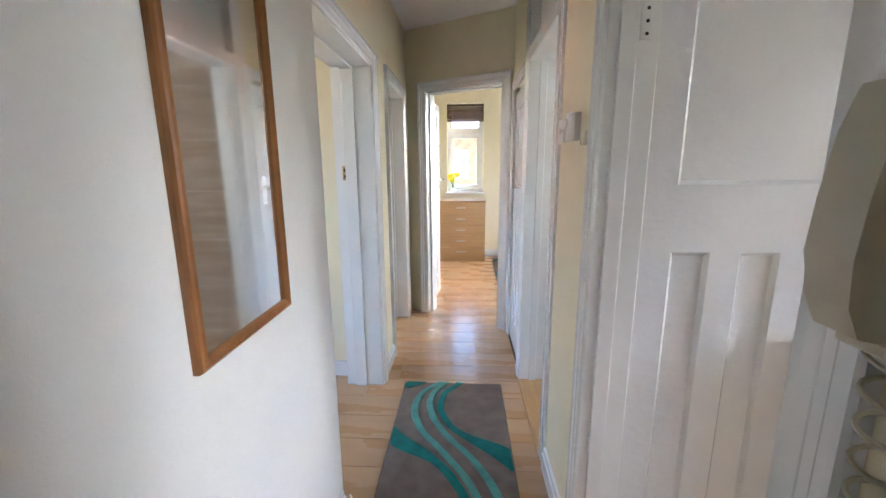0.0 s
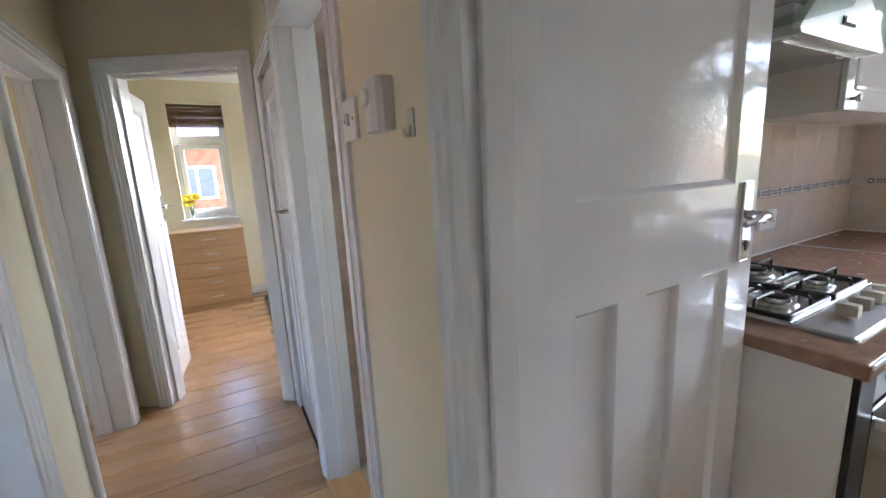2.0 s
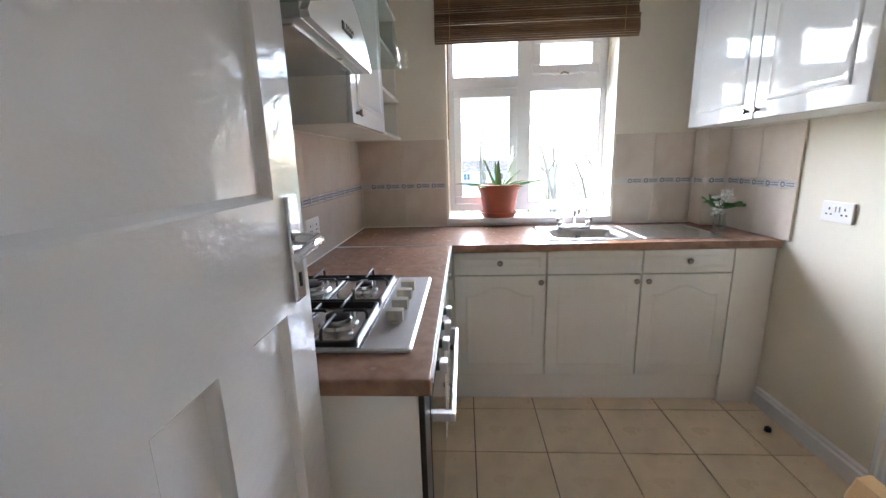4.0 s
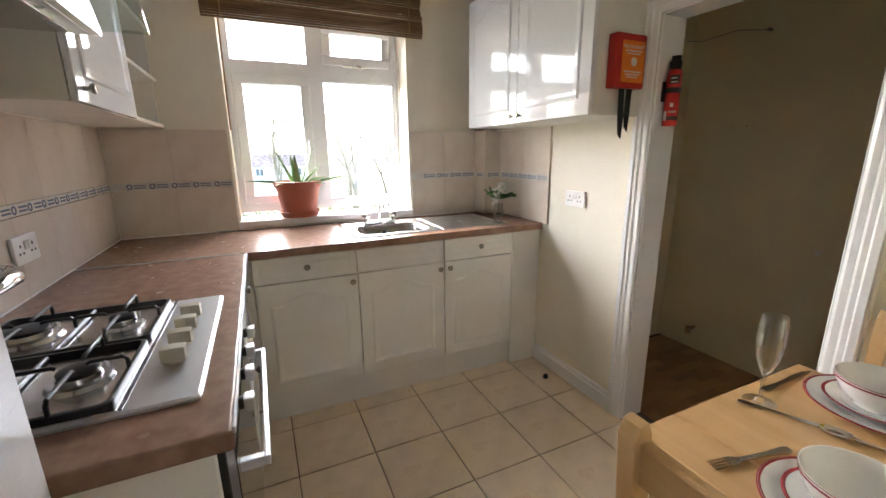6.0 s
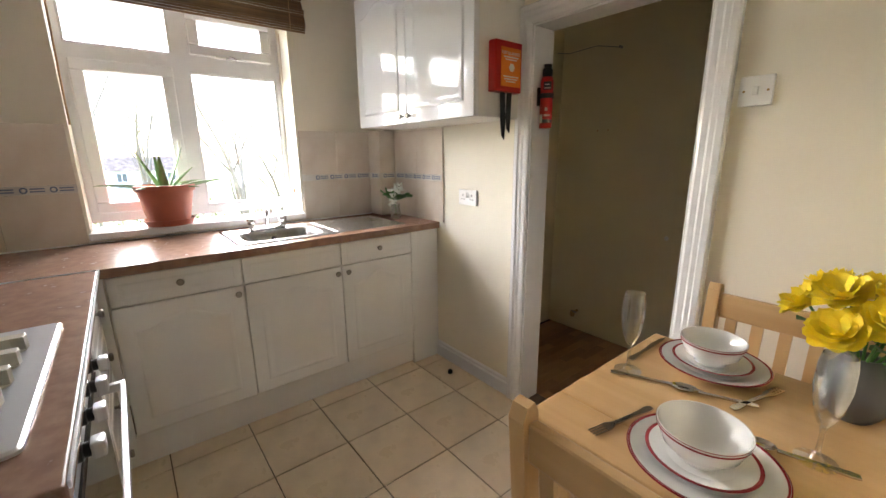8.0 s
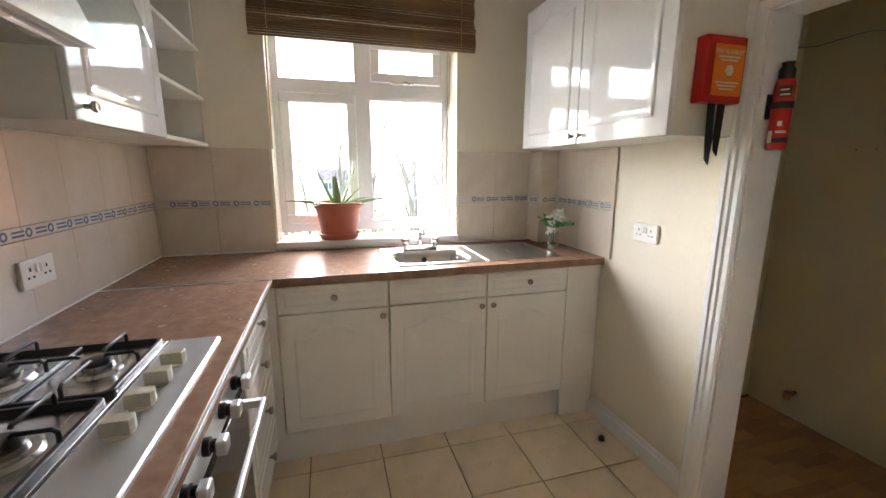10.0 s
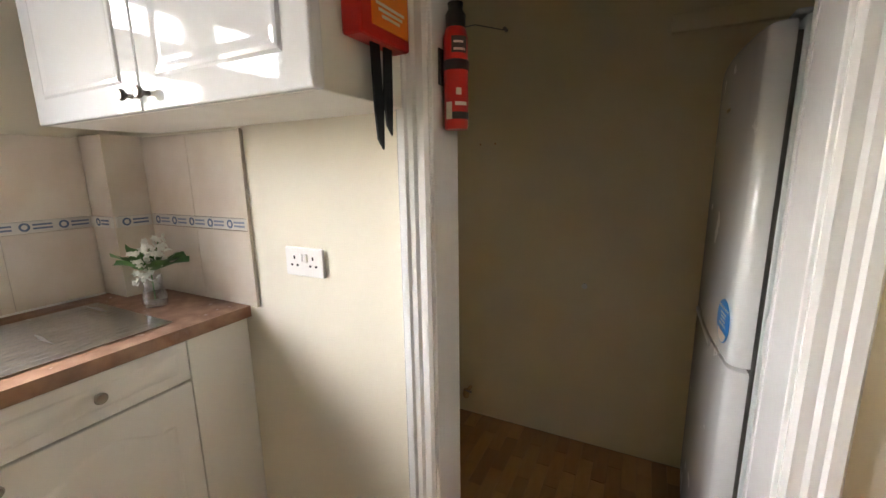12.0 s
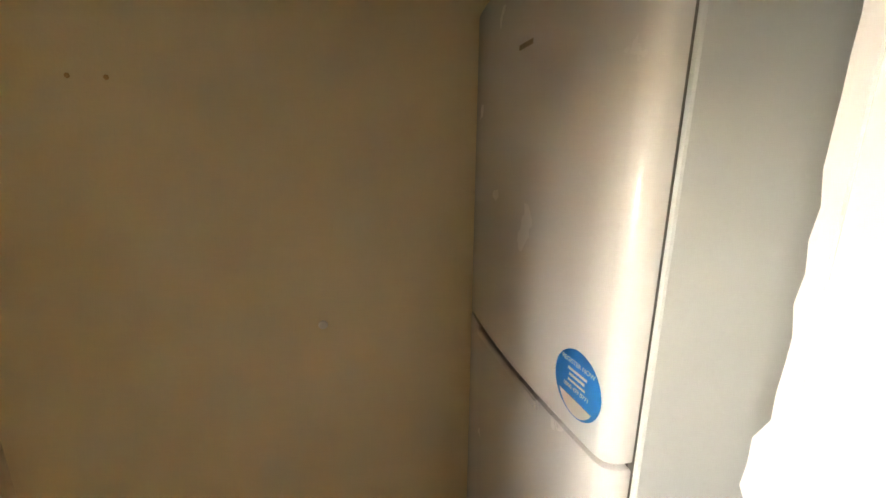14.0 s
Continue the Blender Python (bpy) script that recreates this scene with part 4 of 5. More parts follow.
fe = thing("fire_extinguisher", "small red aerosol fire extinguisher on a black bracket", "fire extinguisher", Matrix.Translation((2.416, -0.157, 1.436)))
part("can", lathe([(0, 0.0), (0.026, 0.0), (0.0285, 0.006), (0.0285, 0.2), (0.024, 0.22), (0.014, 0.228), (0, 0.228)], 24, (0, 0, 0)), RED, fe, smooth=True)
part("nozzle", lathe([(0.022, 0.222), (0.023, 0.25), (0.016, 0.262), (0.018, 0.275), (0, 0.278)], 16), BLACK, fe, smooth=True)
part("bracket", lathe([(0.0295, 0.13), (0.031, 0.132), (0.031, 0.15), (0.0295, 0.152)], 24), BLACK, fe, "black plastic bracket band")
part("bracket_back", box(0.027, 0.033, -0.02, 0.03, 0.10, 0.18, 0.002), BLACK, fe)


def can_patch(name, a0, a1, z0, z1, mat, r=0.0289):
    bm = bmesh.new()
    n = 8
    vs = [[bm.verts.new((r * math.cos(radians(a0 + (a1 - a0) * i / n)), r * math.sin(radians(a0 + (a1 - a0) * i / n)), z)) for i in range(n + 1)] for z in (z0, z1)]
    for i in range(n):
        bm.faces.new((vs[0][i], vs[0][i + 1], vs[1][i + 1], vs[1][i]))
    return part(name, bm, mat, fe)


can_patch("label_band", 80, 200, 0.022, 0.038, LABELBLACK)
can_patch("barcode", 62, 95, 0.022, 0.06, LABELWHITE)
can_patch("print_block", 115, 140, 0.075, 0.09, LABELWHITE)
can_patch("print_block", 110, 170, 0.052, 0.06, LABELWHITE)
can_patch("print_block", 95, 170, 0.165, 0.2, LABELBLACK)
can_patch("print_line", 105, 160, 0.17, 0.175, LABELWHITE, 0.0292)
can_patch("print_line", 105, 150, 0.185, 0.19, LABELWHITE, 0.0292)

# ---- pantry ----
fr = thing("fridge_freezer", "tall white fridge freezer with bowed doors in the pantry", "fridge", Matrix.Translation((1.74, -0.442, 0)))
FW, FH, SEAM = 0.69, 1.66, 0.826
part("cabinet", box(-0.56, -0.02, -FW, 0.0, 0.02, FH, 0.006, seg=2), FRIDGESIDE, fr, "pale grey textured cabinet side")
part("gasket", box(-0.021, -0.008, -FW + 0.008, -0.008, 0.05, FH - 0.03), GASKET, fr)
bow = [(-0.008, 0.0), (0.012, 0.0), (0.026, -0.005), (0.036, -0.014), (0.041, -0.03)] + [(0.041 + 0.016 * math.sin(math.pi * i / 10), -0.03 - (FW - 0.06) * i / 10) for i in range(1, 10)] + [(0.041, -FW + 0.03), (0.036, -FW + 0.014), (0.02, -FW), (-0.008, -FW)]
dz = part("door", prism(bow, SEAM + 0.006, FH - 0.005, "z", bevel=0.008), FRIDGE, fr, "white bowed fridge door", smooth=True)
fz = part("door", prism(bow, 0.06, SEAM - 0.006, "z", bevel=0.006), FRIDGE, fr, "white bowed freezer door", smooth=True)
part("grip_recess", box(0.0, 0.0575, -0.56, -0.2, SEAM - 0.03, SEAM - 0.006, 0.004), SILVER, fr, "grey recessed grip")
part("top_cover", box(-0.56, 0.0, -FW, 0.0, FH, FH + 0.012, 0.004), FRIDGE, fr)
part("badge", box(0.0555, 0.0575, -0.36, -0.30, 1.5, 1.51, 0.0005), CHROME, dz)
for y in (-0.05, -FW + 0.05):
    part("foot", lathe([(0, 0), (0.02, 0), (0.018, 0.02), (0, 0.02)], 10, (-0.1, y, 0)), BLACK, fr)
st = part("sticker", lathe([(0.06, 0), (0.06, 0.0008), (0, 0.0008)], 36), BLUE, dz, "round blue advisory sticker")
st.matrix_local = Matrix.Translation((0.0474, -0.082, 0.926)) @ Matrix.Rotation(radians(4.3), 4, "Z") @ Matrix.Rotation(radians(90), 4, "Y") @ Matrix.Rotation(radians(90), 4, "Z")
words("REGISTER NOW", 0.012, Matrix.Translation((0, 0.035, 0.001)), LABELWHITE, st)
for y, w, h in ((0.018, 0.05, 0.005), (0.008, 0.04, 0.005), (-0.002, 0.045, 0.004)):
    part("print_line", box(-w / 2, w / 2, y, y + h, 0.0006, 0.0014), LABELWHITE, st)
words("0800 479 0771", 0.011, Matrix.Translation((0, -0.012, 0.001)), LABELWHITE, st)
part("print_patch", prism([(0.05 * math.cos(radians(a)), 0.058 * math.sin(radians(a))) for a in range(208, 333, 6)], 0.0006, 0.0013), LABELWHITE, st)

valve = thing("pipe_valve", "old brass gas pipe valve at the pantry wall", "pipe valve", Matrix.Translation((2.80, -1.148, 0.155)))
part("pipe", rod([(0, 0, 0), (0, 0.05, 0), (0, 0.07, -0.01)], 0.011), BRASS, valve, smooth=True)
part("tap_body", lathe([(0, -0.03), (0.014, -0.03), (0.02, -0.01), (0.016, 0.015), (0, 0.02)], 14, (0, 0.06, 0)), BRASS, valve, smooth=True)
part("lever", box(-0.035, 0.006, 0.066, 0.074, 0.008, 0.018, 0.002), PEWTER, valve)
tagged(part("shelf_batten", box(1.11, 1.96, -1.148, -1.118, 1.84, 1.905, 0.003), PANTRY), "cream painted shelf batten on the pantry wall", "batten")
tagged(part("shelf_batten", box(1.105, 1.13, -1.11, -0.25, 1.84, 1.905, 0.003), PANTRY), "cream painted shelf batten on the pantry wall", "batten")
wire = thing("wire_hook", "bent wire hook on the pantry wall", "hook", Matrix.Translation((2.62, -1.148, 1.96)))
part("wire", rod([(0, 0, 0), (0.12, 0.08, 0.02), (0.3, 0.12, 0.0), (0.42, 0.08, 0.03)], 0.0025, 6), PEWTER, wire)
part("peg", rod([(0, 0, 0), (0, 0.03, 0)], 0.008), PEWTER, wire)
tagged(part("wall_plug", lathe([(0.014, 0), (0.012, 0.004), (0.005, 0.003), (0, 0.002)], 12), CARCASS), "filled plug hole in the pantry wall", "wall plug").matrix_world = Matrix.Translation((2.226, -1.148, 0.805)) @ Matrix.Rotation(radians(-90), 4, "X")
for x in (2.745, 2.669):
    tagged(part("wall_plug", lathe([(0.006, 0), (0.004, 0.002), (0, 0.001)], 10), BEECH), "small dark screw hole in the pantry wall", "wall plug").matrix_world = Matrix.Translation((x, -1.149, 1.465)) @ Matrix.Rotation(radians(-90), 4, "X")
tagged(part("door_stop", lathe([(0.016, 0), (0.014, 0.018), (0.006, 0.024), (0, 0.025)], 14, (2.93, 0.0, 0)), BLACK, smooth=True), "small black rubber door stop on the tiles", "door stop")

# ragged edge of old paint along the pantry jamb
rnd = random.Random(21)
edge = [(R_Y - 0.13, 0.0)] + [(R_Y - 0.144 - rnd.uniform(0.0, 0.006) - (0.012 if 0.93 < 0.03 * k < 1.05 else 0.0), 0.03 * k) for k in range(1, 62)] + [(R_Y - 0.13, 1.86)]
tagged(part("trim_paint_edge", prism(edge, 1.7495, 1.7565, "x"), GLOSS), "ragged old paint edge on the pantry jamb", "trim", kind="structure")

# boxing in the corner
tagged(part("pipe_boxing", box(3.64, 3.788, -0.103, 0.025, 0.912, 1.478), WALLTILE), "tiled pipe boxing in the kitchen corner", "boxing", kind="structure")

# ---- outside ----
# Two unseen slabs beside the building, added as reflectors for the rooms.
tagged(part("pavement", box(4.3, 11.0, -30, 30, -3.19, -3.17), BOUNCEPAVING), "pale paving added to bounce sunlight indoors", "pavement", kind="structure")
tagged(part("pavement", box(-14, -3.5, -30, 30, -3.19, -3.17), BOUNCEPAVING), "pale paving added to bounce sunlight indoors", "pavement", kind="structure")
tagged(part("ground", box(-400, 400, -400, 400, -3.4, -3.2), GRASS), "spring lawn around the houses", "ground", kind="structure")


def house(m, w, d, h, wallmat, label, cols=4, rows=2, door=None):
    """A simple gabled house; the front looks along local -y."""
    hs = thing("house", label, "house", m)
    part("wall", box(-w / 2, w / 2, 0, d, 0, h), wallmat, hs)
    rf = bmesh.new()
    prism([(-0.4, h), (d + 0.4, h), (d / 2, h + d * 0.4)], -w / 2 - 0.3, w / 2 + 0.3, "x", rf)
    part("roof", rf, ROOFTILE, hs)
    for i in range(cols):
        for k in range(rows):
            x, z = -w / 2 + w * (i + 0.5) / cols, 0.9 + k * h / rows
            wd = part("window", box(x - 0.65, x + 0.65, -0.06, 0.03, z, z + 1.3), UPVC, hs)
            for s in (-0.3, 0.3):
                part("pane", box(x + s - 0.25, x + s + 0.25, -0.08, -0.05, z + 0.1, z + 1.2), DARKPANE, wd)
    if door:
        part("front_door", box(door - 0.45, door + 0.45, -0.08, 0.03, 0, 2.0), DOORBLUE, hs)
        part("porch_canopy", box(door - 1.3, door + 1.3, -0.6, 0.0, 2.1, 2.5), ROOFTILE, hs)
    return hs


def bare_tree(m, seed, height, label="bare pale-barked tree on the lawn"):
    rnd = random.Random(seed)
    tr = thing("tree", label, "tree", m, group="bare trees outside")
    trunk, crown = bmesh.new(), bmesh.new()

    def limb(bm, p, d, ln, r, depth):
        pts, q = [p], p
        for i in range(4):
            d = (d + Vector((rnd.uniform(-0.16, 0.16), rnd.uniform(-0.16, 0.16), rnd.uniform(-0.02, 0.12)))).normalized()
            q = q + d * ln / 4
            pts.append(q)
        rod(pts, r, 6 if depth else 8, bm, [r * (1 - 0.14 * i) for i in range(5)])
        if depth < 4:
            for k in range(3 if depth < 2 else 2):
                at = pts[rnd.randint(2, 4)]
                a = rnd.uniform(0, 6.28)
                e = (d + Vector((math.cos(a), math.sin(a), 0.35)) * rnd.uniform(0.45, 0.9)).normalized()
                limb(crown, at, e, ln * rnd.uniform(0.5, 0.72), r * 0.45, depth + 1)
    limb(trunk, Vector((0, 0, 0)), Vector((0, 0, 1)), height * 0.5, height * 0.011, 0)
    part("trunk", trunk, BARK, tr)
    part("crown", crown, BARK, tr, "bare twigs and branches")
    return tr


t1 = bare_tree(Matrix.Translation((14, -1.5, -3.2)), 3, 9)
t2 = bare_tree(Matrix.Translation((17, 2.6, -3.2)), 8, 11)
t3 = bare_tree(Matrix.Translation((13, -5.5, -3.2)), 5, 10)
for src, x, y, a in ((t1, 19, -7.5, 40), (t2, 24, -6.5, 100), (t3, 15, 4.6, 160), (t1, 21, 0.6, 200), (t2, 11, -4.8, 250), (t3, 22, -3.2, 20), (t1, 18, -13, 80), (t2, 20, 7, 300), (t3, 25, -1.2, 130), (t1, 26, 2.4, 15), (t2, 28, -4.4, 60), (t3, 19, 0.9, 280), (t1, 23, -5.2, 310), (t2, 30, 0.4, 190), (t3, 27, -7.4, 75), (t1, 15.5, -3.1, 145), (t2, 24, 4.4, 220), (t3, 17.5, -4.2, 330)):
    copy_thing(src, Matrix.Translation((x, y, -3.2)) @ Matrix.Rotation(radians(a), 4, "Z"))


def bush(m, seed, sx, sz, label):
    rnd = random.Random(seed)
    b = thing("bush", label, "bush", m, group="bushes outside")
    bm = bmesh.new()
    for i in range(900):
        a, u, v = rnd.uniform(0, 6.28), rnd.random() ** 0.5, rnd.random()
        p = Vector((sx * u * math.cos(a), sx * 0.6 * u * math.sin(a), sz * v * (1 - 0.6 * u * u) * rnd.uniform(0.6, 1.1)))
        q = Euler((rnd.uniform(0, 6), rnd.uniform(0, 6), rnd.uniform(0, 6))).to_matrix()
        s = rnd.uniform(0.05, 0.12)
        bm.faces.new([bm.verts.new(p + q @ Vector(c)) for c in ((-s, 0, 0), (0, -s * 0.5, 0), (s, 0, 0), (0, s * 0.5, 0))])
    part("leaves", bm, HEDGE, b)
    return b


b1 = bush(Matrix.Translation((11.5, -2.6, -3.2)), 2, 1.8, 2.2, "yellow-green bush by the lawn")
b2 = bush(Matrix.Translation((12, 2.2, -3.2)), 4, 2.4, 2.6, "green bush by the lawn")
for src, x, y, a in ((b1, 16, -5.8, 30), (b2, 11, -5, 90), (b1, 15.5, 0, 70), (b2, 18, -2, 10), (b1, 13, 5, 0), (b2, 26, 1.5, 40), (b1, 24, -4, 120), (b2, 29, -2, 200), (b1, 27, 4, 15), (b2, 22, -7, 160)):
    copy_thing(src, Matrix.Translation((x, y, -3.2)) @ Matrix.Rotation(radians(a), 4, "Z"))
house(Matrix.Translation((75, -2, -3.2)) @ Matrix.Rotation(radians(-90), 4, "Z"), 9, 5, 2.5, RENDERWHITE, "low white rendered house behind bare trees", 3, 1)
house(Matrix.Translation((13, -12, -3.2)) @ Matrix.Rotation(radians(-90), 4, "Z"), 10, 8, 6.3, BRICKRED, "orange brick house beside the trees", 3)
house(Matrix.Translation((70, 13, -3.2)) @ Matrix.Rotation(radians(-90), 4, "Z"), 11, 5, 2.5, BRICKRED, "low orange brick house behind bare trees", 3, 1)
house(Matrix.Translation((0.2, 20, -3.2)), 14, 9, 6.2, BRICKRED, "orange brick house across the street", 5, 2, door=0.7)
house(Matrix.Translation((-18, 2, -3.2)) @ Matrix.Rotation(radians(90), 4, "Z"), 16, 9, 6.0, BRICKRED, "orange brick house beside the building", 5)

# ---- kitchen table and chairs ----
TX0, TX1, TY0, TY1, TZ = 1.145, 1.712, 0.132, 0.775, 0.75
table = thing("dining_table", "honey beech drop-leaf dining table laid for two", "dining table", Matrix.Translation((TX0, TY0, 0)))
tw, td = TX1 - TX0, TY1 - TY0
part("tabletop", box(0, tw, 0, 0.515, TZ - 0.022, TZ, 0.005, seg=2), BEECH, table)
part("leaf", box(0, tw, 0.517, td, TZ - 0.022, TZ, 0.005, seg=2), BEECH, table, "hinged table leaf")
for x0, x1, y0, y1 in ((0.05, tw - 0.05, 0.05, 0.07), (0.05, tw - 0.05, td - 0.09, td - 0.07), (0.05, 0.07, 0.07, td - 0.09), (tw - 0.09, tw - 0.07, 0.07, td - 0.09)):
    part("apron", box(x0, x1, y0, y1, TZ - 0.11, TZ - 0.022, 0.002), BEECH, table)
for x in (0.045, tw - 0.095):
    for y in (0.045, td - 0.095):
        part("leg", box(x, x + 0.05, y, y + 0.05, 0, TZ - 0.022, 0.004), BEECHUP, table)


def chair(m, label):
    """A slatted beech chair; local x across, back on +y."""
    c = thing("dining_chair", label, "chair", m, group="chairs at the kitchen table")
    w = 0.40
    part("seat", box(-w / 2, w / 2, -0.36, 0.02, 0.43, 0.452, 0.008, seg=2), BEECH, c)
    for x in (-w / 2, w / 2 - 0.034):
        part("back_post", prism([(-0.016, 0.0), (0.02, 0.0), (0.016, 0.45), (0.055, 0.905), (0.045, 0.93), (0.028, 0.935), (0.018, 0.915), (-0.018, 0.45)], x, x + 0.034, "x", bevel=0.004), BEECHUP, c)
        part("front_leg", box(x, x + 0.034, -0.35, -0.316, 0, 0.43, 0.004), BEECHUP, c)
        part("side_rail", box(x + 0.006, x + 0.028, -0.316, -0.01, 0.385, 0.43, 0.003), BEECH, c)
        part("stretcher", box(x + 0.008, x + 0.026, -0.316, -0.008, 0.18, 0.21, 0.003), BEECH, c)
    part("top_rail", box(-w / 2 + 0.034, w / 2 - 0.034, 0.022, 0.044, 0.83, 0.905, 0.006, seg=2), BEECH, c)
    part("lower_rail", box(-w / 2 + 0.034, w / 2 - 0.034, 0.002, 0.02, 0.53, 0.57, 0.004), BEECH, c)
    part("front_rail", box(-w / 2 + 0.034, w / 2 - 0.034, -0.345, -0.325, 0.385, 0.43, 0.003), BEECH, c)
    for i in range(5):
        x = -0.13 + i * 0.065
        part("back_slat", prism([(0.004, 0.57), (0.016, 0.57), (0.038, 0.83), (0.026, 0.83)], x - 0.014, x + 0.014, "x"), BEECHUP, c)
    return c


ch = chair(Matrix.Translation((1.385, 0.93, 0)), "honey beech slat-back chair tucked at the table")
copy_thing(ch, Matrix.Translation((1.405, 0.075, 0)) @ FLIP)

# ---- tableware ----


def setting(x, y, n):
    big = thing("dinner_plate", "white china dinner plate with maroon rim", "plate", Matrix.Translation((x, y, TZ)), group="table settings")
    part("dish", lathe([(0, 0.002), (0.075, 0.002), (0.08, 0.006), (0.127, 0.018), (0.13, 0.02), (0.127, 0.0215), (0.08, 0.010), (0.075, 0.006), (0, 0.006)], 48), CHINA, big, smooth=True)
    part("rim_band", lathe([(0.1235, 0.0206), (0.1275, 0.0222)], 48), CHINARED, big)
    part("rim_band", lathe([(0.1302, 0.0192), (0.1302, 0.0208), (0.128, 0.0222)], 48), CHINARED, big)
    side = thing("side_plate", "white china side plate with maroon rim", "plate", Matrix.Translation((x + 0.004, y - 0.004, TZ + 0.0065)), group="table settings")
    part("dish", lathe([(0, 0.002), (0.055, 0.002), (0.06, 0.006), (0.092, 0.016), (0.095, 0.018), (0.092, 0.0195), (0.06, 0.01), (0.055, 0.006), (0, 0.006)], 48), CHINA, side, smooth=True)
    part("rim_band", lathe([(0.0885, 0.0186), (0.0922, 0.0202), (0.0952, 0.0184)], 48), CHINARED, side)
    bowl_ob = thing("bowl", "white china bowl with maroon rim lines", "bowl", Matrix.Translation((x + 0.008, y - 0.006, TZ + 0.0127)), group="table settings")
    part("dish", lathe([(0, 0.004), (0.03, 0.004), (0.034, 0.0), (0.038, 0.0), (0.04, 0.008), (0.066, 0.03), (0.0765, 0.058), (0.078, 0.068), (0.0755, 0.068), (0.073, 0.056), (0.062, 0.032), (0.036, 0.012), (0, 0.010)], 48), CHINA, bowl_ob, smooth=True)
    part("rim_band", lathe([(0.0777, 0.0585), (0.0782, 0.0625)], 48), CHINARED, bowl_ob)
    part("rim_band", lathe([(0.0784, 0.0655), (0.0786, 0.0672)], 48), CHINARED, bowl_ob)


setting(1.395, 0.652, 0)
setting(1.515, 0.235, 1)


def cutlery(kind, x, y, angle, label, s=1.0):
    c = thing(kind, label, kind, Matrix.Translation((x, y, TZ + 0.001)) @ Matrix.Rotation(radians(angle), 4, "Z") @ Matrix.Scale(s, 4), group="cutlery on the table")
    part("handle", prism([(-0.005, 0), (0.005, 0), (0.0045, -0.06), (0.009, -0.105), (0.006, -0.118), (-0.006, -0.118), (-0.009, -0.105), (-0.0045, -0.06)], 0.001, 0.005, bevel=0.001), CUTLERY, c)
    if kind == "fork":
        part("neck", prism([(-0.004, 0), (0.004, 0), (0.011, 0.02), (0.0115, 0.032), (-0.0115, 0.032), (-0.011, 0.02)], 0.002, 0.0045), CUTLERY, c)
        for i in range(4):
            px = -0.0095 + i * 0.0063
            part("tine", box(px - 0.0015, px + 0.0015, 0.032, 0.07, 0.002, 0.004), CUTLERY, c)
    elif kind == "knife":
        part("blade", prism([(-0.008, 0), (0.005, 0), (0.006, 0.08), (0.002, 0.105), (-0.006, 0.08), (-0.009, 0.03)], 0.001, 0.003), CUTLERY, c)
    else:
        part("bowl", stacked([([(0.019 * math.cos(a) * f, 0.03 + 0.03 * math.sin(a) * f) for a in [2 * math.pi * i / 20 for i in range(20)]], z) for f, z in ((1.0, 0.0085), (0.97, 0.009), (0.8, 0.004), (0.4, 0.0015))]), CUTLERY, c, smooth=True)
    return c


cutlery("fork", 1.558, 0.665, -12, "steel dinner fork on the table")
cutlery("knife", 1.674, 0.255, 180, "steel table knife on the table")
cutlery("knife", 1.575, 0.425, 115, "steel table knife on the table", 0.95)
cutlery("spoon", 1.49, 0.40, -68, "steel spoon on the table")
cutlery("fork", 1.385, 0.30, 165, "steel fork on the table")
cutlery("spoon", 1.315, 0.50, -75, "steel spoon on the table")
cutlery("knife", 1.235, 0.66, 165, "steel table knife on the table")


def flute(x, y):
    g = thing("champagne_glass", "clear champagne flute on the table", "glass", Matrix.Translation((x, y, TZ)), group="glasses on the table")
    part("bowl", lathe([(0.005, 0.075), (0.012, 0.085), (0.022, 0.115), (0.0285, 0.16), (0.0275, 0.2), (0.0245, 0.222), (0.0238, 0.222), (0.0268, 0.2), (0.0277, 0.16), (0.021, 0.116), (0.011, 0.088), (0, 0.082)], 28), DRINKGLASS, g, smooth=True)
    part("stem", lathe([(0.034, 0.001), (0.034, 0.003), (0.012, 0.008), (0.0045, 0.02), (0.004, 0.06), (0.006, 0.075), (0, 0.08)], 24), DRINKGLASS, g, smooth=True)
    return g


flute(1.652, 0.43)
flute(1.262, 0.474)


def petal(bm, base, out, up, ln, w, curl, n=5):
    """One cupped petal from base along out, bending by curl."""
    side = out.cross(up).normalized()
    rows = []
    for i in range(n + 1):
        t = i / n
        p = base + out * (ln * t) + up * (ln * curl * t * t)
        h = w * math.sin(math.pi * min(0.12 + t * 0.8, 0.94)) ** 0.7
        ruff = 0.08 * ln * math.sin(t * 5)
        rows.append([bm.verts.new(p + side * (h * s) + up * (0.3 * h * s * s + ruff * s)) for s in (-1, -0.4, 0.4, 1)])
    for a, b in zip(rows, rows[1:]):
        for k in range(3):
            bm.faces.new((a[k], a[k + 1], b[k + 1], b[k]))


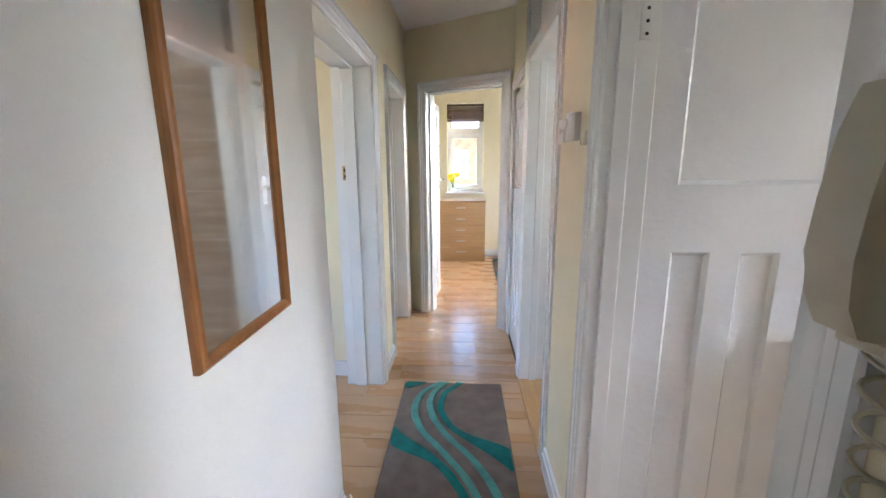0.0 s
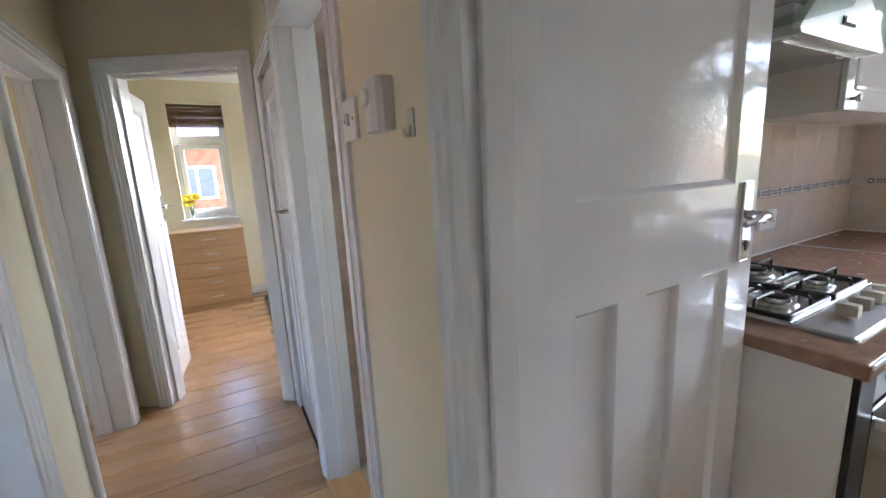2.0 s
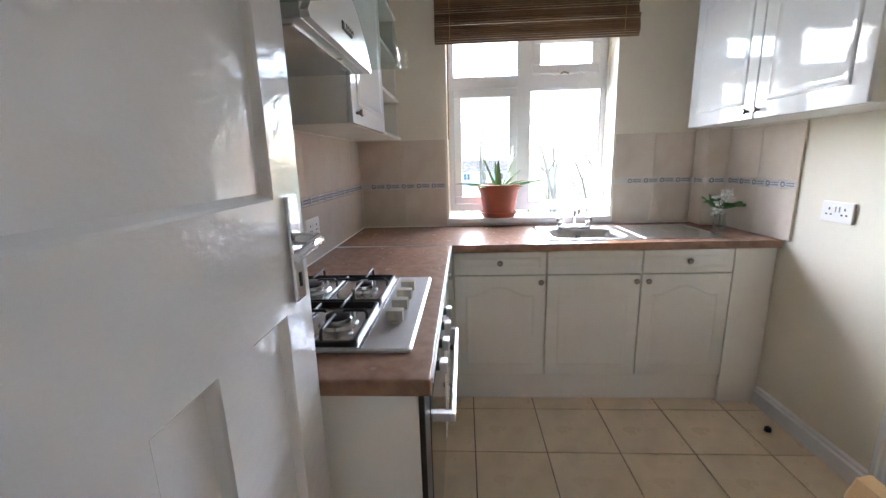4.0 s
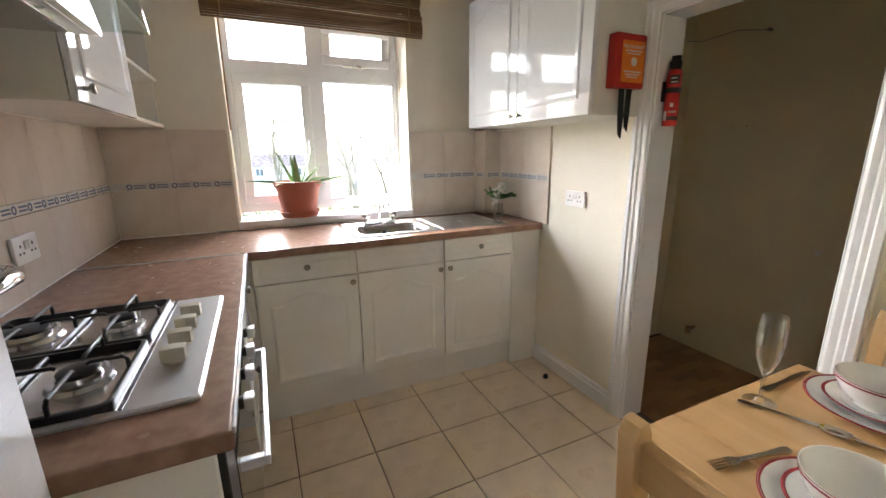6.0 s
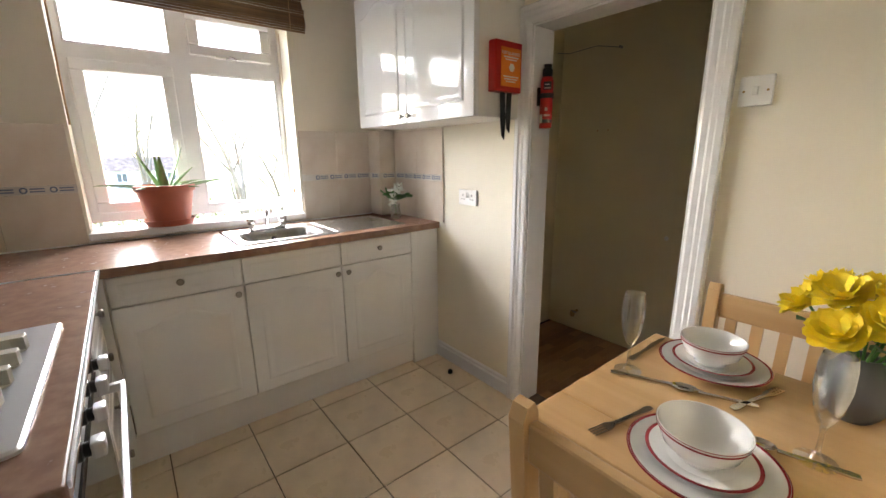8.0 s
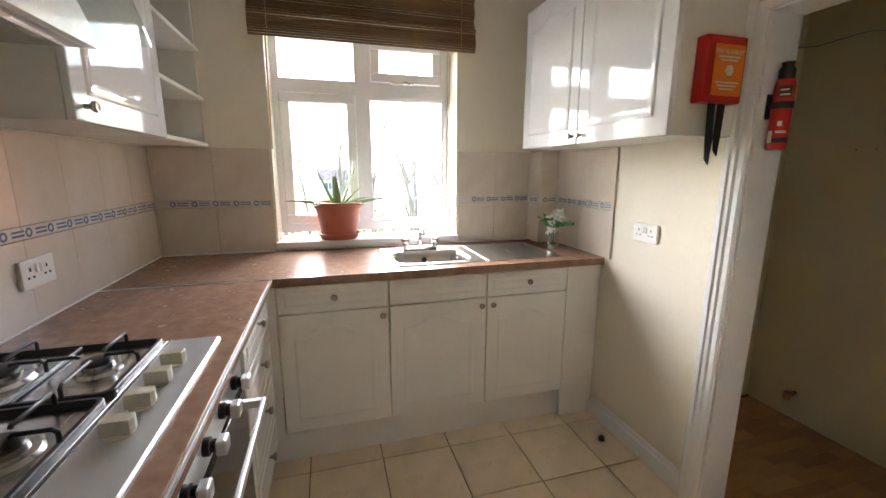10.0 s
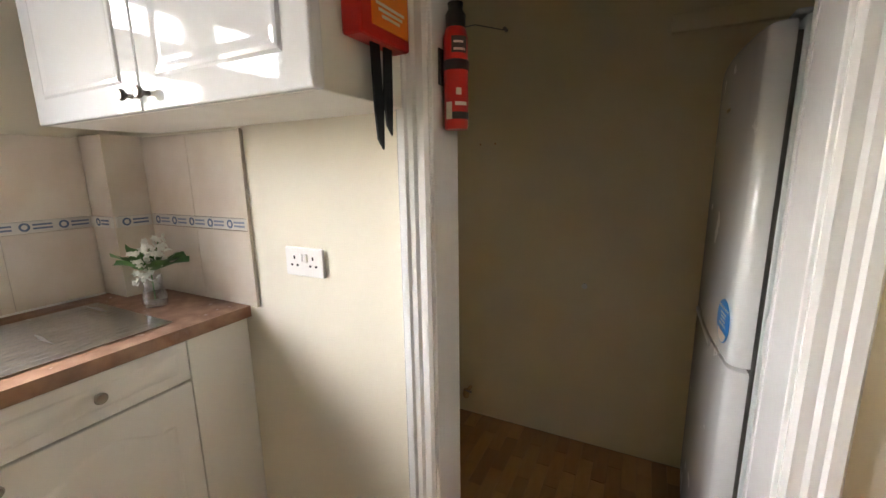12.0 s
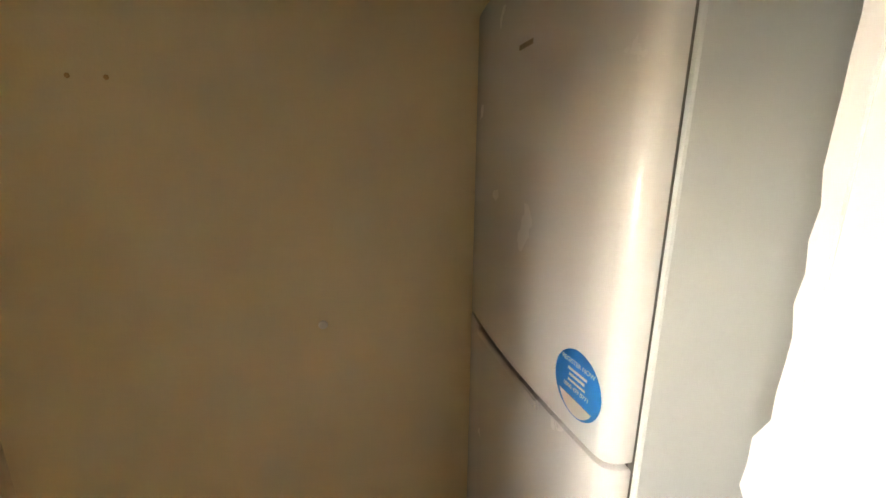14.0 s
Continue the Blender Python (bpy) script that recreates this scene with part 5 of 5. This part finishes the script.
vs = thing("flower_vase", "grey ribbed ceramic vase on the table", "vase", Matrix.Translation((1.245, 0.235, TZ)))
part("body", lathe([(0, 0.0), (0.035, 0.0), (0.05, 0.02), (0.062, 0.06), (0.056, 0.105), (0.036, 0.135), (0.032, 0.145), (0.028, 0.145), (0.032, 0.132), (0.05, 0.1), (0.05, 0.05), (0, 0.03)], 60, flute=0.018, flutes=20), VASEGREY, vs, smooth=True)
bq = thing("yellow_flowers", "bunch of yellow silk flowers in the vase", "flowers", Matrix.Translation((1.245, 0.235, TZ + 0.10)))
rnd = random.Random(7)
HEADS = 13
for i in range(HEADS):
    a = i * 2.4
    r = 0.03 + 0.1 * math.sqrt(i / HEADS)
    c = Vector((r * math.cos(a), r * math.sin(a), 0.19 - 0.45 * r + rnd.uniform(-0.02, 0.03)))
    axis = Vector((c.x * 2.5, c.y * 2.5, 0.35)).normalized()
    u = axis.orthogonal().normalized()
    bm = bmesh.new()
    for ring, (k, ln, cu) in enumerate(((8, 0.054, 0.15), (8, 0.046, 0.45), (7, 0.036, 0.85), (5, 0.024, 1.4))):
        for j in range(k):
            d = Matrix.Rotation(2 * math.pi * (j + 0.5 * ring) / k + rnd.uniform(-0.2, 0.2), 3, axis) @ u
            petal(bm, c, d, axis, ln * rnd.uniform(0.9, 1.1), ln * 0.5, cu)
    part("flower_head", bm, PETAL, bq, smooth=True)
    part("stem", rod([(0, 0, 0.0), (c.x * 0.4, c.y * 0.4, 0.06), tuple(c)], 0.003, 6), LEAF, bq)
for i in range(12):
    a = i * 2.1
    bm = bmesh.new()
    d = Vector((math.cos(a), math.sin(a), 0.5)).normalized()
    petal(bm, Vector((0.03 * math.cos(a), 0.03 * math.sin(a), 0.07)), d, Vector((0, 0, 1)), 0.10, 0.025, -0.2)
    part("leaf", bm, LEAF, bq, smooth=True)

# ---- plants at the kitchen window ----
pot = thing("plant_pot", "terracotta plastic plant pot with saucer on the sill", "plant pot", Matrix.Translation((3.845, 1.24, 0.9625)) @ Matrix.Scale(1.1, 4))
part("saucer", lathe([(0, 0), (0.095, 0.0), (0.112, 0.03), (0.108, 0.031), (0.092, 0.006), (0, 0.005)], 36), TERRACOTTA, pot, smooth=True)
part("body", lathe([(0, 0.006), (0.088, 0.006), (0.118, 0.165), (0.126, 0.165), (0.129, 0.195), (0.122, 0.196), (0.117, 0.17), (0, 0.165)], 40), TERRACOTTA, pot, smooth=True)
aloe = thing("aloe_plant", "green aloe plant with long pointed leaves", "plant", Matrix.Translation((3.845, 1.24, 0.9625 + 0.18)))
part("soil", lathe([(0, 0.004), (0.05, 0.01), (0.112, 0.005), (0.112, -0.002), (0, -0.002)], 24), SOIL, aloe)


def aloe_leaf(a, lean, ln, w, droop):
    bm = bmesh.new()
    o, s = Vector((math.cos(a), math.sin(a), 0)), Vector((-math.sin(a), math.cos(a), 0))
    rows = []
    for i in range(10):
        t = i / 9
        p = o * (0.012 + ln * t * math.sin(lean)) + Vector((0, 0, ln * t * math.cos(lean) - droop * ln * t * t))
        h = w * (1 - t) ** 0.75 + 0.001
        rows.append([bm.verts.new(p + s * (h * u) + Vector((0, 0, 1)) * (h * v) + o * (-h * v * 0.4)) for u, v in ((-1, 0.35), (-0.5, 0.0), (0, -0.12), (0.5, 0.0), (1, 0.35), (0.6, -0.25), (0, -0.5), (-0.6, -0.25))])
    for p, q in zip(rows, rows[1:]):
        for k in range(8):
            bm.faces.new((p[k], p[(k + 1) % 8], q[(k + 1) % 8], q[k]))
    bm.faces.new(rows[-1])
    part("leaf", bm, ALOE, aloe, smooth=True)


for a, lean, ln, w, dr in ((1.6, 0.42, 0.28, 0.034, 0.0), (-1.4, 0.4, 0.25, 0.03, 0.0), (0.3, 0.3, 0.20, 0.026, 0.0), (3.0, 0.25, 0.2, 0.025, 0.0), (1.65, 1.22, 0.30, 0.03, 0.2), (-1.65, 1.25, 0.32, 0.03, 0.14), (-1.1, 1.1, 0.24, 0.024, 0.25), (2.4, 1.2, 0.2, 0.024, 0.25), (1.2, 1.2, 0.22, 0.024, 0.25), (-2.3, 1.2, 0.2, 0.024, 0.25), (-1.5, 0.75, 0.2, 0.024, 0.1)):
    aloe_leaf(a, lean, ln, w, dr)

gv = thing("glass_vase", "small clear glass vase on the drainer", "vase", Matrix.Translation((3.45, 0.03, 0.9105)))
part("body", lathe([(0, 0.001), (0.034, 0.001), (0.037, 0.012), (0.034, 0.04), (0.026, 0.07), (0.03, 0.1), (0.0285, 0.1), (0.0245, 0.07), (0.032, 0.04), (0.034, 0.014), (0, 0.01)], 28), DRINKGLASS, gv, smooth=True)
wf = thing("white_flowers", "small bunch of white flowers with green leaves", "flowers", Matrix.Translation((3.45, 0.03, 0.93)))
rnd = random.Random(11)
for i in range(9):
    a = i * 0.75 + 0.3
    d = Vector((math.cos(a), math.sin(a), rnd.uniform(0.3, 0.9))).normalized()
    bm = bmesh.new()
    petal(bm, Vector((0.01 * math.cos(a), 0.01 * math.sin(a), 0.10)), d, Vector((0, 0, 1)), rnd.uniform(0.10, 0.13), 0.028, -0.1)
    part("leaf", bm, LEAF, wf, smooth=True)
for i in range(3):
    top = Vector((-0.05 + 0.03 * i, 0.05 - 0.045 * i, 0.165 + 0.012 * i))
    part("stem", rod([(0, 0, 0.0), (0, 0, 0.1), tuple(top)], 0.002, 6), LEAF, wf)
    bm = bmesh.new()
    for k in range(26):
        p = top + Vector((rnd.uniform(-0.025, 0.015), rnd.uniform(-0.02, 0.02), rnd.uniform(-0.085, 0.03)))
        ax = Vector((rnd.uniform(-1, 1), rnd.uniform(-1, 1), rnd.uniform(-1, 0.4))).normalized()
        u = ax.orthogonal().normalized()
        for j in range(5):
            petal(bm, p, Matrix.Rotation(j * 1.257, 3, ax) @ u, ax, 0.011, 0.005, 0.5, 2)
    part("blossom", bm, PETALWHITE, wf)

# ---- hall things ----
mir = thing("wall_mirror", "tall wall mirror in a stained pine frame", "mirror", Matrix.Translation((0.16, 1.222, 0.982)))
MW, MH, FWD = 0.375, 1.12, 0.03
prof = [(0.78 * w, h) for w, h in ((0, 0), (0, 0.012), (0.004, 0.018), (0.011, 0.02), (0.014, 0.015), (0.02, 0.015), (0.024, 0.019), (0.03, 0.012), (0.03, 0))]
bm = bmesh.new()
rings = []
for cy, cz, sy, sz in ((0, 0, 1, 1), (MW, 0, -1, 1), (MW, MH, -1, -1), (0, MH, 1, -1)):
    rings.append([bm.verts.new((h, cy + sy * w, cz + sz * w)) for w, h in prof])
for i in range(4):
    a, b = rings[i], rings[(i + 1) % 4]
    for k in range(len(prof) - 1):
        bm.faces.new((a[k], a[k + 1], b[k + 1], b[k]))
part("mirror_frame", bm, PINE, mir, "stained pine moulded frame")
part("mirror_glass", box(0.002, 0.008, 0.02, MW - 0.02, 0.02, MH - 0.02), MIRROR, mir)
switch_plate(Matrix.Translation((HALL_R, 2.182, 1.468)) @ Matrix.Rotation(radians(-90), 4, "Z"), "white pull switch plate on the hall wall")
dt = thing("door_chime", "white wall-mounted battery door chime", "door chime", Matrix.Translation((HALL_R, 1.985, 1.466)) @ Matrix.Rotation(radians(-90), 4, "Z"))
part("case", prism([(-0.034, 0.0), (-0.034, -0.02), (-0.028, -0.03), (-0.014, -0.036), (0.014, -0.036), (0.028, -0.03), (0.034, -0.02), (0.034, 0.0)], -0.044, 0.044, "z", bevel=0.004), WHITEPLASTIC, dt, "silver white plastic case")
part("dial", lathe([(0.015, 0), (0.015, 0.005), (0.012, 0.007), (0, 0.006)], 24), WHITEPLASTIC, dt).matrix_local = Matrix.Translation((-0.002, -0.0355, 0.012)) @ FACE_OUT
hk = thing("coat_hook", "small cream plastic hook on the hall wall", "hook", Matrix.Translation((HALL_R, 1.888, 1.425)))
part("pad", box(-0.004, 0.0, -0.012, 0.012, -0.022, 0.022, 0.0015), IVORY, hk)
part("prong", rod([(-0.003, 0, -0.002), (-0.006, 0, -0.018), (-0.013, 0, -0.02), (-0.016, 0, -0.008)], 0.003, 8), IVORY, hk, smooth=True)

ic = thing("entry_phone", "ivory plastic entry phone handset on the wall", "entry phone", Matrix.Translation((HALL_R, 0.87, 1.30)))
part("base", box(-0.045, 0.0, -0.07, 0.066, -0.098, 0.1, 0.008, seg=2), IVORY, ic)
part("handset", prism([(-0.072, 0.1), (-0.08, 0.065), (-0.087, 0.015), (-0.09, -0.03), (-0.087, -0.066), (-0.076, -0.09), (-0.05, -0.096), (-0.047, -0.062), (-0.068, -0.04), (-0.071, 0.0), (-0.064, 0.045), (-0.047, 0.06), (-0.044, 0.1)], 0.026, 0.07, "y", bevel=0.005), IVORY, ic)
part("cradle", box(-0.058, -0.044, 0.02, 0.066, -0.106, -0.092, 0.003), IVORY, ic)
for i in range(5):
    for k in range(3):
        part("speaker_hole", lathe([(0.0022, 0), (0.0022, 0.001), (0, 0.001)], 8), DARKHOLE, ic).matrix_local = Matrix.Translation((-0.0452, -0.05 + k * 0.014, -0.05 + i * 0.014)) @ Matrix.Rotation(radians(-90), 4, "Y")
pts = []
for i in range(420):
    t = i / 419
    a = i * 0.62
    pts.append((-0.03 + 0.011 * math.cos(a), 0.05 - 0.085 * t + 0.011 * math.sin(a), -0.1 - 0.42 * math.sin(math.pi * t)))
part("coiled_cord", rod(pts, 0.0026, 6), IVORY, ic, "coiled ivory cord", smooth=True)
tagged(part("phone_cable", rod([(0.185, 1.7, 0.012), (0.19, 1.9, 0.02), (0.185, 1.97, 0.03), (0.17, 2.0, 0.012)], 0.004, 8), WHITEPLASTIC, smooth=True), "white cable running along the skirting", "cable")


def strike(m, label):
    s = thing("strike_plate", label, "strike plate", m)
    part("plate", box(-0.014, 0.014, -0.002, 0, -0.04, 0.04, 0.0008), BRASS, s)
    part("latch_hole", box(-0.007, 0.006, -0.0028, -0.0018, 0.006, 0.026), DARKHOLE, s)
    part("bolt_hole", box(-0.007, 0.006, -0.0028, -0.0018, -0.028, -0.01), DARKHOLE, s)


strike(Matrix.Translation((-0.035, 2.8765, 1.31)), "brass strike plate on a door jamb")
strike(Matrix.Translation((1.072, 2.961, 1.20)), "brass strike plate on the bathroom jamb")
switch_plate(Matrix.Translation((-0.62, 3.0, 1.40)), "white light switch on the yellow wall")


def rug(m, w, h, label):
    """A tufted rug with carved waves; local x across, y along."""
    r = thing("rug", label, "rug", m)
    part("rug_base", stacked([(rounded(0, w, 0, h, 0.01, 2), 0.0), (rounded(0, w, 0, h, 0.01, 2), 0.011), (rounded(0.006, w - 0.006, 0.006, h - 0.006, 0.01, 2), 0.015)]), RUGTAUPE, r)

    def band(f0, f1, mat, y0, y1, lift):
        bm = bmesh.new()
        n = 40
        rows = []
        for i in range(n + 1):
            y = y0 + (y1 - y0) * i / n
            a, b = max(0.006, min(w - 0.006, f0(y))), max(0.006, min(w - 0.006, f1(y)))
            rows.append([bm.verts.new(p) for p in ((a, y, 0.0145), (a + (b - a) * 0.12, y, lift), (b - (b - a) * 0.12, y, lift), (b, y, 0.0145))])
        for p, q in zip(rows, rows[1:]):
            for k in range(3):
                bm.faces.new((p[k], p[k + 1], q[k + 1], q[k]))
        part("wave", bm, mat, r, "raised coloured wave")

    def curve(*knots):
        ts, us = [k[0] for k in knots], [k[1] for k in knots]

        def at(y):
            return w * sum(float(np.interp(y / h + d, ts, us)) for d in (-0.04, -0.02, 0.0, 0.02, 0.04)) / 5
        return at

    def shifted(f, d):
        return lambda y: f(y) + w * d
    e = 0.006
    one = curve((0, 0.74), (0.09, 0.7), (0.19, 0.63), (0.36, 0.44), (0.5, 0.26), (0.62, 0.18), (0.7, 0.155), (0.8, 0.165), (0.9, 0.22), (1, 0.4))
    two = curve((0, 0.88), (0.09, 0.85), (0.19, 0.79), (0.33, 0.66), (0.46, 0.48), (0.62, 0.34), (0.72, 0.3), (0.81, 0.29), (0.9, 0.33), (1, 0.45))
    band(shifted(one, -0.035), shifted(one, 0.035), RUGMINT, e, h - e, 0.022)
    band(shifted(two, -0.035), shifted(two, 0.035), RUGMINT, e, h - e, 0.022)
    low = curve((0.22, 1.0), (0.34, 0.82), (0.44, 0.63), (0.54, 0.47), (0.71, 0.355), (0.88, 0.39), (1, 0.55))
    high = curve((0.4, 1.03), (0.45, 0.74), (0.54, 0.54), (0.71, 0.42), (0.88, 0.45), (1, 0.64))
    band(low, high, RUGTEAL, h * 0.23, h - e, 0.021)
    high = curve((0, 0.69), (0.09, 0.65), (0.19, 0.57), (0.26, 0.49), (0.36, 0.34), (0.46, 0.13), (0.54, 0.0))
    low = curve((0, 0.63), (0.09, 0.58), (0.19, 0.48), (0.26, 0.4), (0.31, 0.29), (0.35, 0.12), (0.37, 0.0))
    band(low, high, RUGTEAL, e, h * 0.53, 0.021)
    band(lambda y: 0.0, curve((0.88, 0.0), (0.94, 0.06), (1.0, 0.3)), RUGTEAL, h * 0.92, h - e, 0.021)
    return r


hl = thing("hinge_leaf", "white painted hinge leaf with dark screws", "hinge", Matrix.Translation((1.098, 1.737, 1.70)))
part("leaf", box(-0.014, 0.014, -0.003, 0, -0.045, 0.045, 0.0008), GLOSS, hl)
for dz in (-0.03, 0.0, 0.03):
    part("screw", lathe([(0.0045, 0), (0.0045, 0.001), (0, 0.001)], 10), DARKHOLE, hl).matrix_local = Matrix.Translation((0.002, -0.003, dz)) @ FACE_OUT
rug(Matrix.Translation((0.27, 1.93, 0.0)), 0.60, 0.965, "taupe rug with raised teal and mint waves in the hall")
rug(Matrix.Translation((1.02, 4.75, 0.0)) @ Matrix.Rotation(radians(-1.5), 4, "Z"), 0.9, 1.6, "taupe rug with teal waves in the bedroom")

# ---- bedroom chest ----
chest = thing("chest_of_drawers", "pale oak chest of five drawers under the window", "chest of drawers", Matrix.Translation((0.255, 6.235, 0)))
CW = 0.685
part("carcass", box(0, CW, 0.018, 0.41, 0.0, 0.85, 0.002), OAK, chest)
part("top", box(-0.008, CW + 0.008, -0.006, 0.415, 0.85, 0.875, 0.004), OAK, chest)
for i in range(5):
    z = 0.065 + i * 0.157
    d = part("drawer_front", box(0.004, CW - 0.004, 0.0, 0.018, z, z + 0.152, 0.003), OAK, chest)
    part("handle", rod([(CW / 2 - 0.06, 0, z + 0.085), (CW / 2 - 0.05, -0.018, z + 0.085), (CW / 2 + 0.05, -0.018, z + 0.085), (CW / 2 + 0.06, 0, z + 0.085)], 0.007, 8), SILVER, d, "silver bow handle")
vs2 = thing("flower_vase", "small clear vase on the bedroom sill", "vase", Matrix.Translation((0.47, 6.71, 0.9755)))
part("body", lathe([(0, 0.001), (0.03, 0.001), (0.034, 0.05), (0.022, 0.1), (0.026, 0.13), (0.024, 0.13), (0.02, 0.1), (0.03, 0.05), (0, 0.01)], 20), DRINKGLASS, vs2, smooth=True)
dq = thing("yellow_flowers", "yellow daffodils in a small vase", "flowers", Matrix.Translation((0.47, 6.71, 1.0)))
rnd = random.Random(5)
for i in range(9):
    a = i * 2.4
    c = Vector((0.065 * math.sqrt(i / 9) * math.cos(a), 0.04 * math.sqrt(i / 9) * math.sin(a), 0.17 + rnd.uniform(-0.03, 0.05)))
    axis = (Vector((c.x * 3, -0.5, 0.4))).normalized()
    bm = bmesh.new()
    for j in range(6):
        petal(bm, c, Matrix.Rotation(j * 1.047, 3, axis) @ axis.orthogonal().normalized(), axis, 0.05, 0.024, 0.3)
    part("flower_head", bm, PETAL, dq)
    part("stem", rod([(0, 0, 0), (c.x * 0.5, c.y * 0.5, 0.09), tuple(c)], 0.003, 6), LEAF, dq)

# ---- bathroom ----
bath = thing("bathtub", "white bathtub with panel", "bathtub", Matrix.Translation((2.3, 2.35, 0)))
part("tub", stacked([(rounded(0, 0.7, 0, 1.25, 0.06), 0.5), (rounded(0, 0.7, 0, 1.25, 0.06), 0.54), (rounded(0.06, 0.64, 0.06, 1.19, 0.1), 0.54), (rounded(0.12, 0.58, 0.15, 1.1, 0.12), 0.2)]), CHINA, bath, smooth=True)
part("panel", box(0.02, 0.68, 0.02, 1.23, 0.0, 0.5, 0.004), WHITEPLASTIC, bath)

# ---- tiles and planks ----


def pieces(name, parent, spots, mat, z0, z1, bevel, axis="z"):
    """Alike flat pieces sharing a mesh for each size; spots: (a0, a1, b0, b1)."""
    store = {}
    for a0, a1, b0, b1 in spots:
        key = (round(a1 - a0, 3), round(b1 - b0, 3))
        if key not in store:
            if axis == "z":
                bm = box(0, a1 - a0, 0, b1 - b0, z0, z1, bevel)
            elif axis == "x":
                bm = box(z0, z1, 0, a1 - a0, 0, b1 - b0, bevel)
            else:
                bm = box(0, a1 - a0, z0, z1, 0, b1 - b0, bevel)
            ob = part(name, bm, mat, parent)
            store[key] = ob.data
        else:
            ob = new(name, store[key])
            ob.parent = parent
        ob.location = {"z": (a0, b0, 0), "x": (0, a0, b0), "y": (a0, 0, b0)}[axis]


spots = []
T = 0.3345
g = 0.005
for i in range(-5, 2):
    for k in range(-1, 7):
        x0, x1 = max(2.762 + i * T, 1.14), min(2.762 + (i + 1) * T, 3.3)
        y0, y1 = max(0.0985 + k * T, -0.1), min(0.0985 + (k + 1) * T, 2.155)
        if x1 - x0 > 0.02 and y1 - y0 > 0.02:
            spots.append((x0 + g / 2, x1 - g / 2, y0 + g / 2, y1 - g / 2))
pieces("tile", floor_kitchen, spots, FLOORTILE, -0.007, 0.0, 0.0015)
# splashback
spw = thing("splashback_window", "beige marbled wall tiles beside the window", "wall tiles", kind="structure")
spc = thing("splashback_cooker", "beige marbled wall tiles behind the hob", "wall tiles", kind="structure")
spr = thing("splashback_side", "beige marbled wall tiles beside the drainer", "wall tiles", kind="structure")
ROWS_Z = ((0.913, 1.163), (1.203, 1.475))


def strip(a0, a1, size=0.25, gap=0.0012):
    n = max(1, round((a1 - a0) / size))
    s = (a1 - a0) / n
    return [(a0 + i * s + gap / 2, a0 + (i + 1) * s - gap / 2) for i in range(n)]


for z0, z1 in ROWS_Z:
    pieces("tile", spw, [(a, b, z0, z1 - 0.002) for a, b in strip(0.028, 0.512) + strip(1.588, 2.148)], WALLTILE, WIN_X - 0.01, WIN_X, 0.0006, "x")
    pieces("tile", spc, [(a, b, z0, z1 - 0.002) for a, b in strip(1.87, 3.778)], WALLTILE, 2.15, 2.16, 0.0006, "y")
    pieces("tile", spr, [(a, b, z0, z1 - 0.002) for a, b in strip(3.114, 3.638)], WALLTILE, R_Y, R_Y + 0.01, 0.0006, "y")
part("edge_trim", box(3.106, 3.114, R_Y, R_Y + 0.012, 0.912, 1.476, 0.001), WALLTILE, spr)
BZ0, BZ1 = 1.163, 1.201


def border(parent, axis, face, side, a0, a1):
    lo, hi = min(face, face + side * 0.01), max(face, face + side * 0.01)
    pieces("border_tile", parent, [(a, b, BZ0, BZ1) for a, b in strip(a0, a1, 0.2)], BORDERBASE, lo, hi, 0.001, axis)
    n = int((a1 - a0) / 0.1)
    top = face + side * 0.0108
    lo, hi = min(face + side * 0.0095, top), max(face + side * 0.0095, top)
    zc = (BZ0 + BZ1) / 2
    pieces("motif_bar", parent, [(a0 + 0.012 + i * 0.1, a0 + 0.062 + i * 0.1, zc + dz, zc + dz + 0.006) for i in range(n) for dz in (-0.009, 0.003)], BORDERBLUE, lo, hi, 0.0, axis)
    ring = None
    for i in range(n):
        a = a0 + 0.082 + i * 0.1
        if ring is None:
            ob = part("motif_ring", lathe([(0.014, 0), (0.014, 0.0012), (0.008, 0.0012), (0.008, 0)], 16), BORDERBLUE, parent)
            ring = ob.data
        else:
            ob = new("motif_ring", ring)
            ob.parent = parent
        at = face + side * 0.0098
        ob.matrix_local = (Matrix.Translation((at, a, zc)) @ Matrix.Rotation(radians(90 * side), 4, "Y")) if axis == "x" else (Matrix.Translation((a, at, zc)) @ Matrix.Rotation(radians(-90 * side), 4, "X"))


border(spw, "x", WIN_X, -1, 0.028, 0.512)
border(spw, "x", WIN_X, -1, 1.588, 2.148)
border(spc, "y", 2.16, -1, 1.87, 3.778)
border(spr, "y", R_Y, 1, 3.116, 3.638)
border(spr, "y", 0.025, 1, 3.642, 3.786)
border(spr, "x", 3.64, -1, -0.09, 0.022)
# laminate planks across the hall, parquet in the pantry
spots, rnd = [], random.Random(2)
y = -1.49
row = 0
while y < 6.6:
    x = -3.0 - rnd.uniform(0, 1.2)
    end = 1.0 if y < 3.8 else 2.29
    while x < end:
        a, b = max(x, -2.99), min(x + 1.2, end)
        if b - a > 0.05:
            spots.append((a + 0.0006, b - 0.0006, y + 0.0006, min(y + 0.192, 6.655) - 0.0006))
        x += 1.2
    y += 0.193
pieces("plank", floor_hall, spots, LAMINATE, -0.012, 0.0, 0.0008)
spots = []
for i in range(32):
    for k in range(5):
        x0 = 1.11 + i * 0.06
        y0 = -1.148 + k * 0.24 - (0.12 if i % 2 else 0)
        a, b = max(y0, -1.148), min(y0 + 0.24, -0.24)
        if b - a > 0.02:
            spots.append((x0, x0 + 0.0595, a, b - 0.0006))
pieces("parquet_block", floor_pantry, spots, PARQUET, -0.006, 0.0, 0.0005)
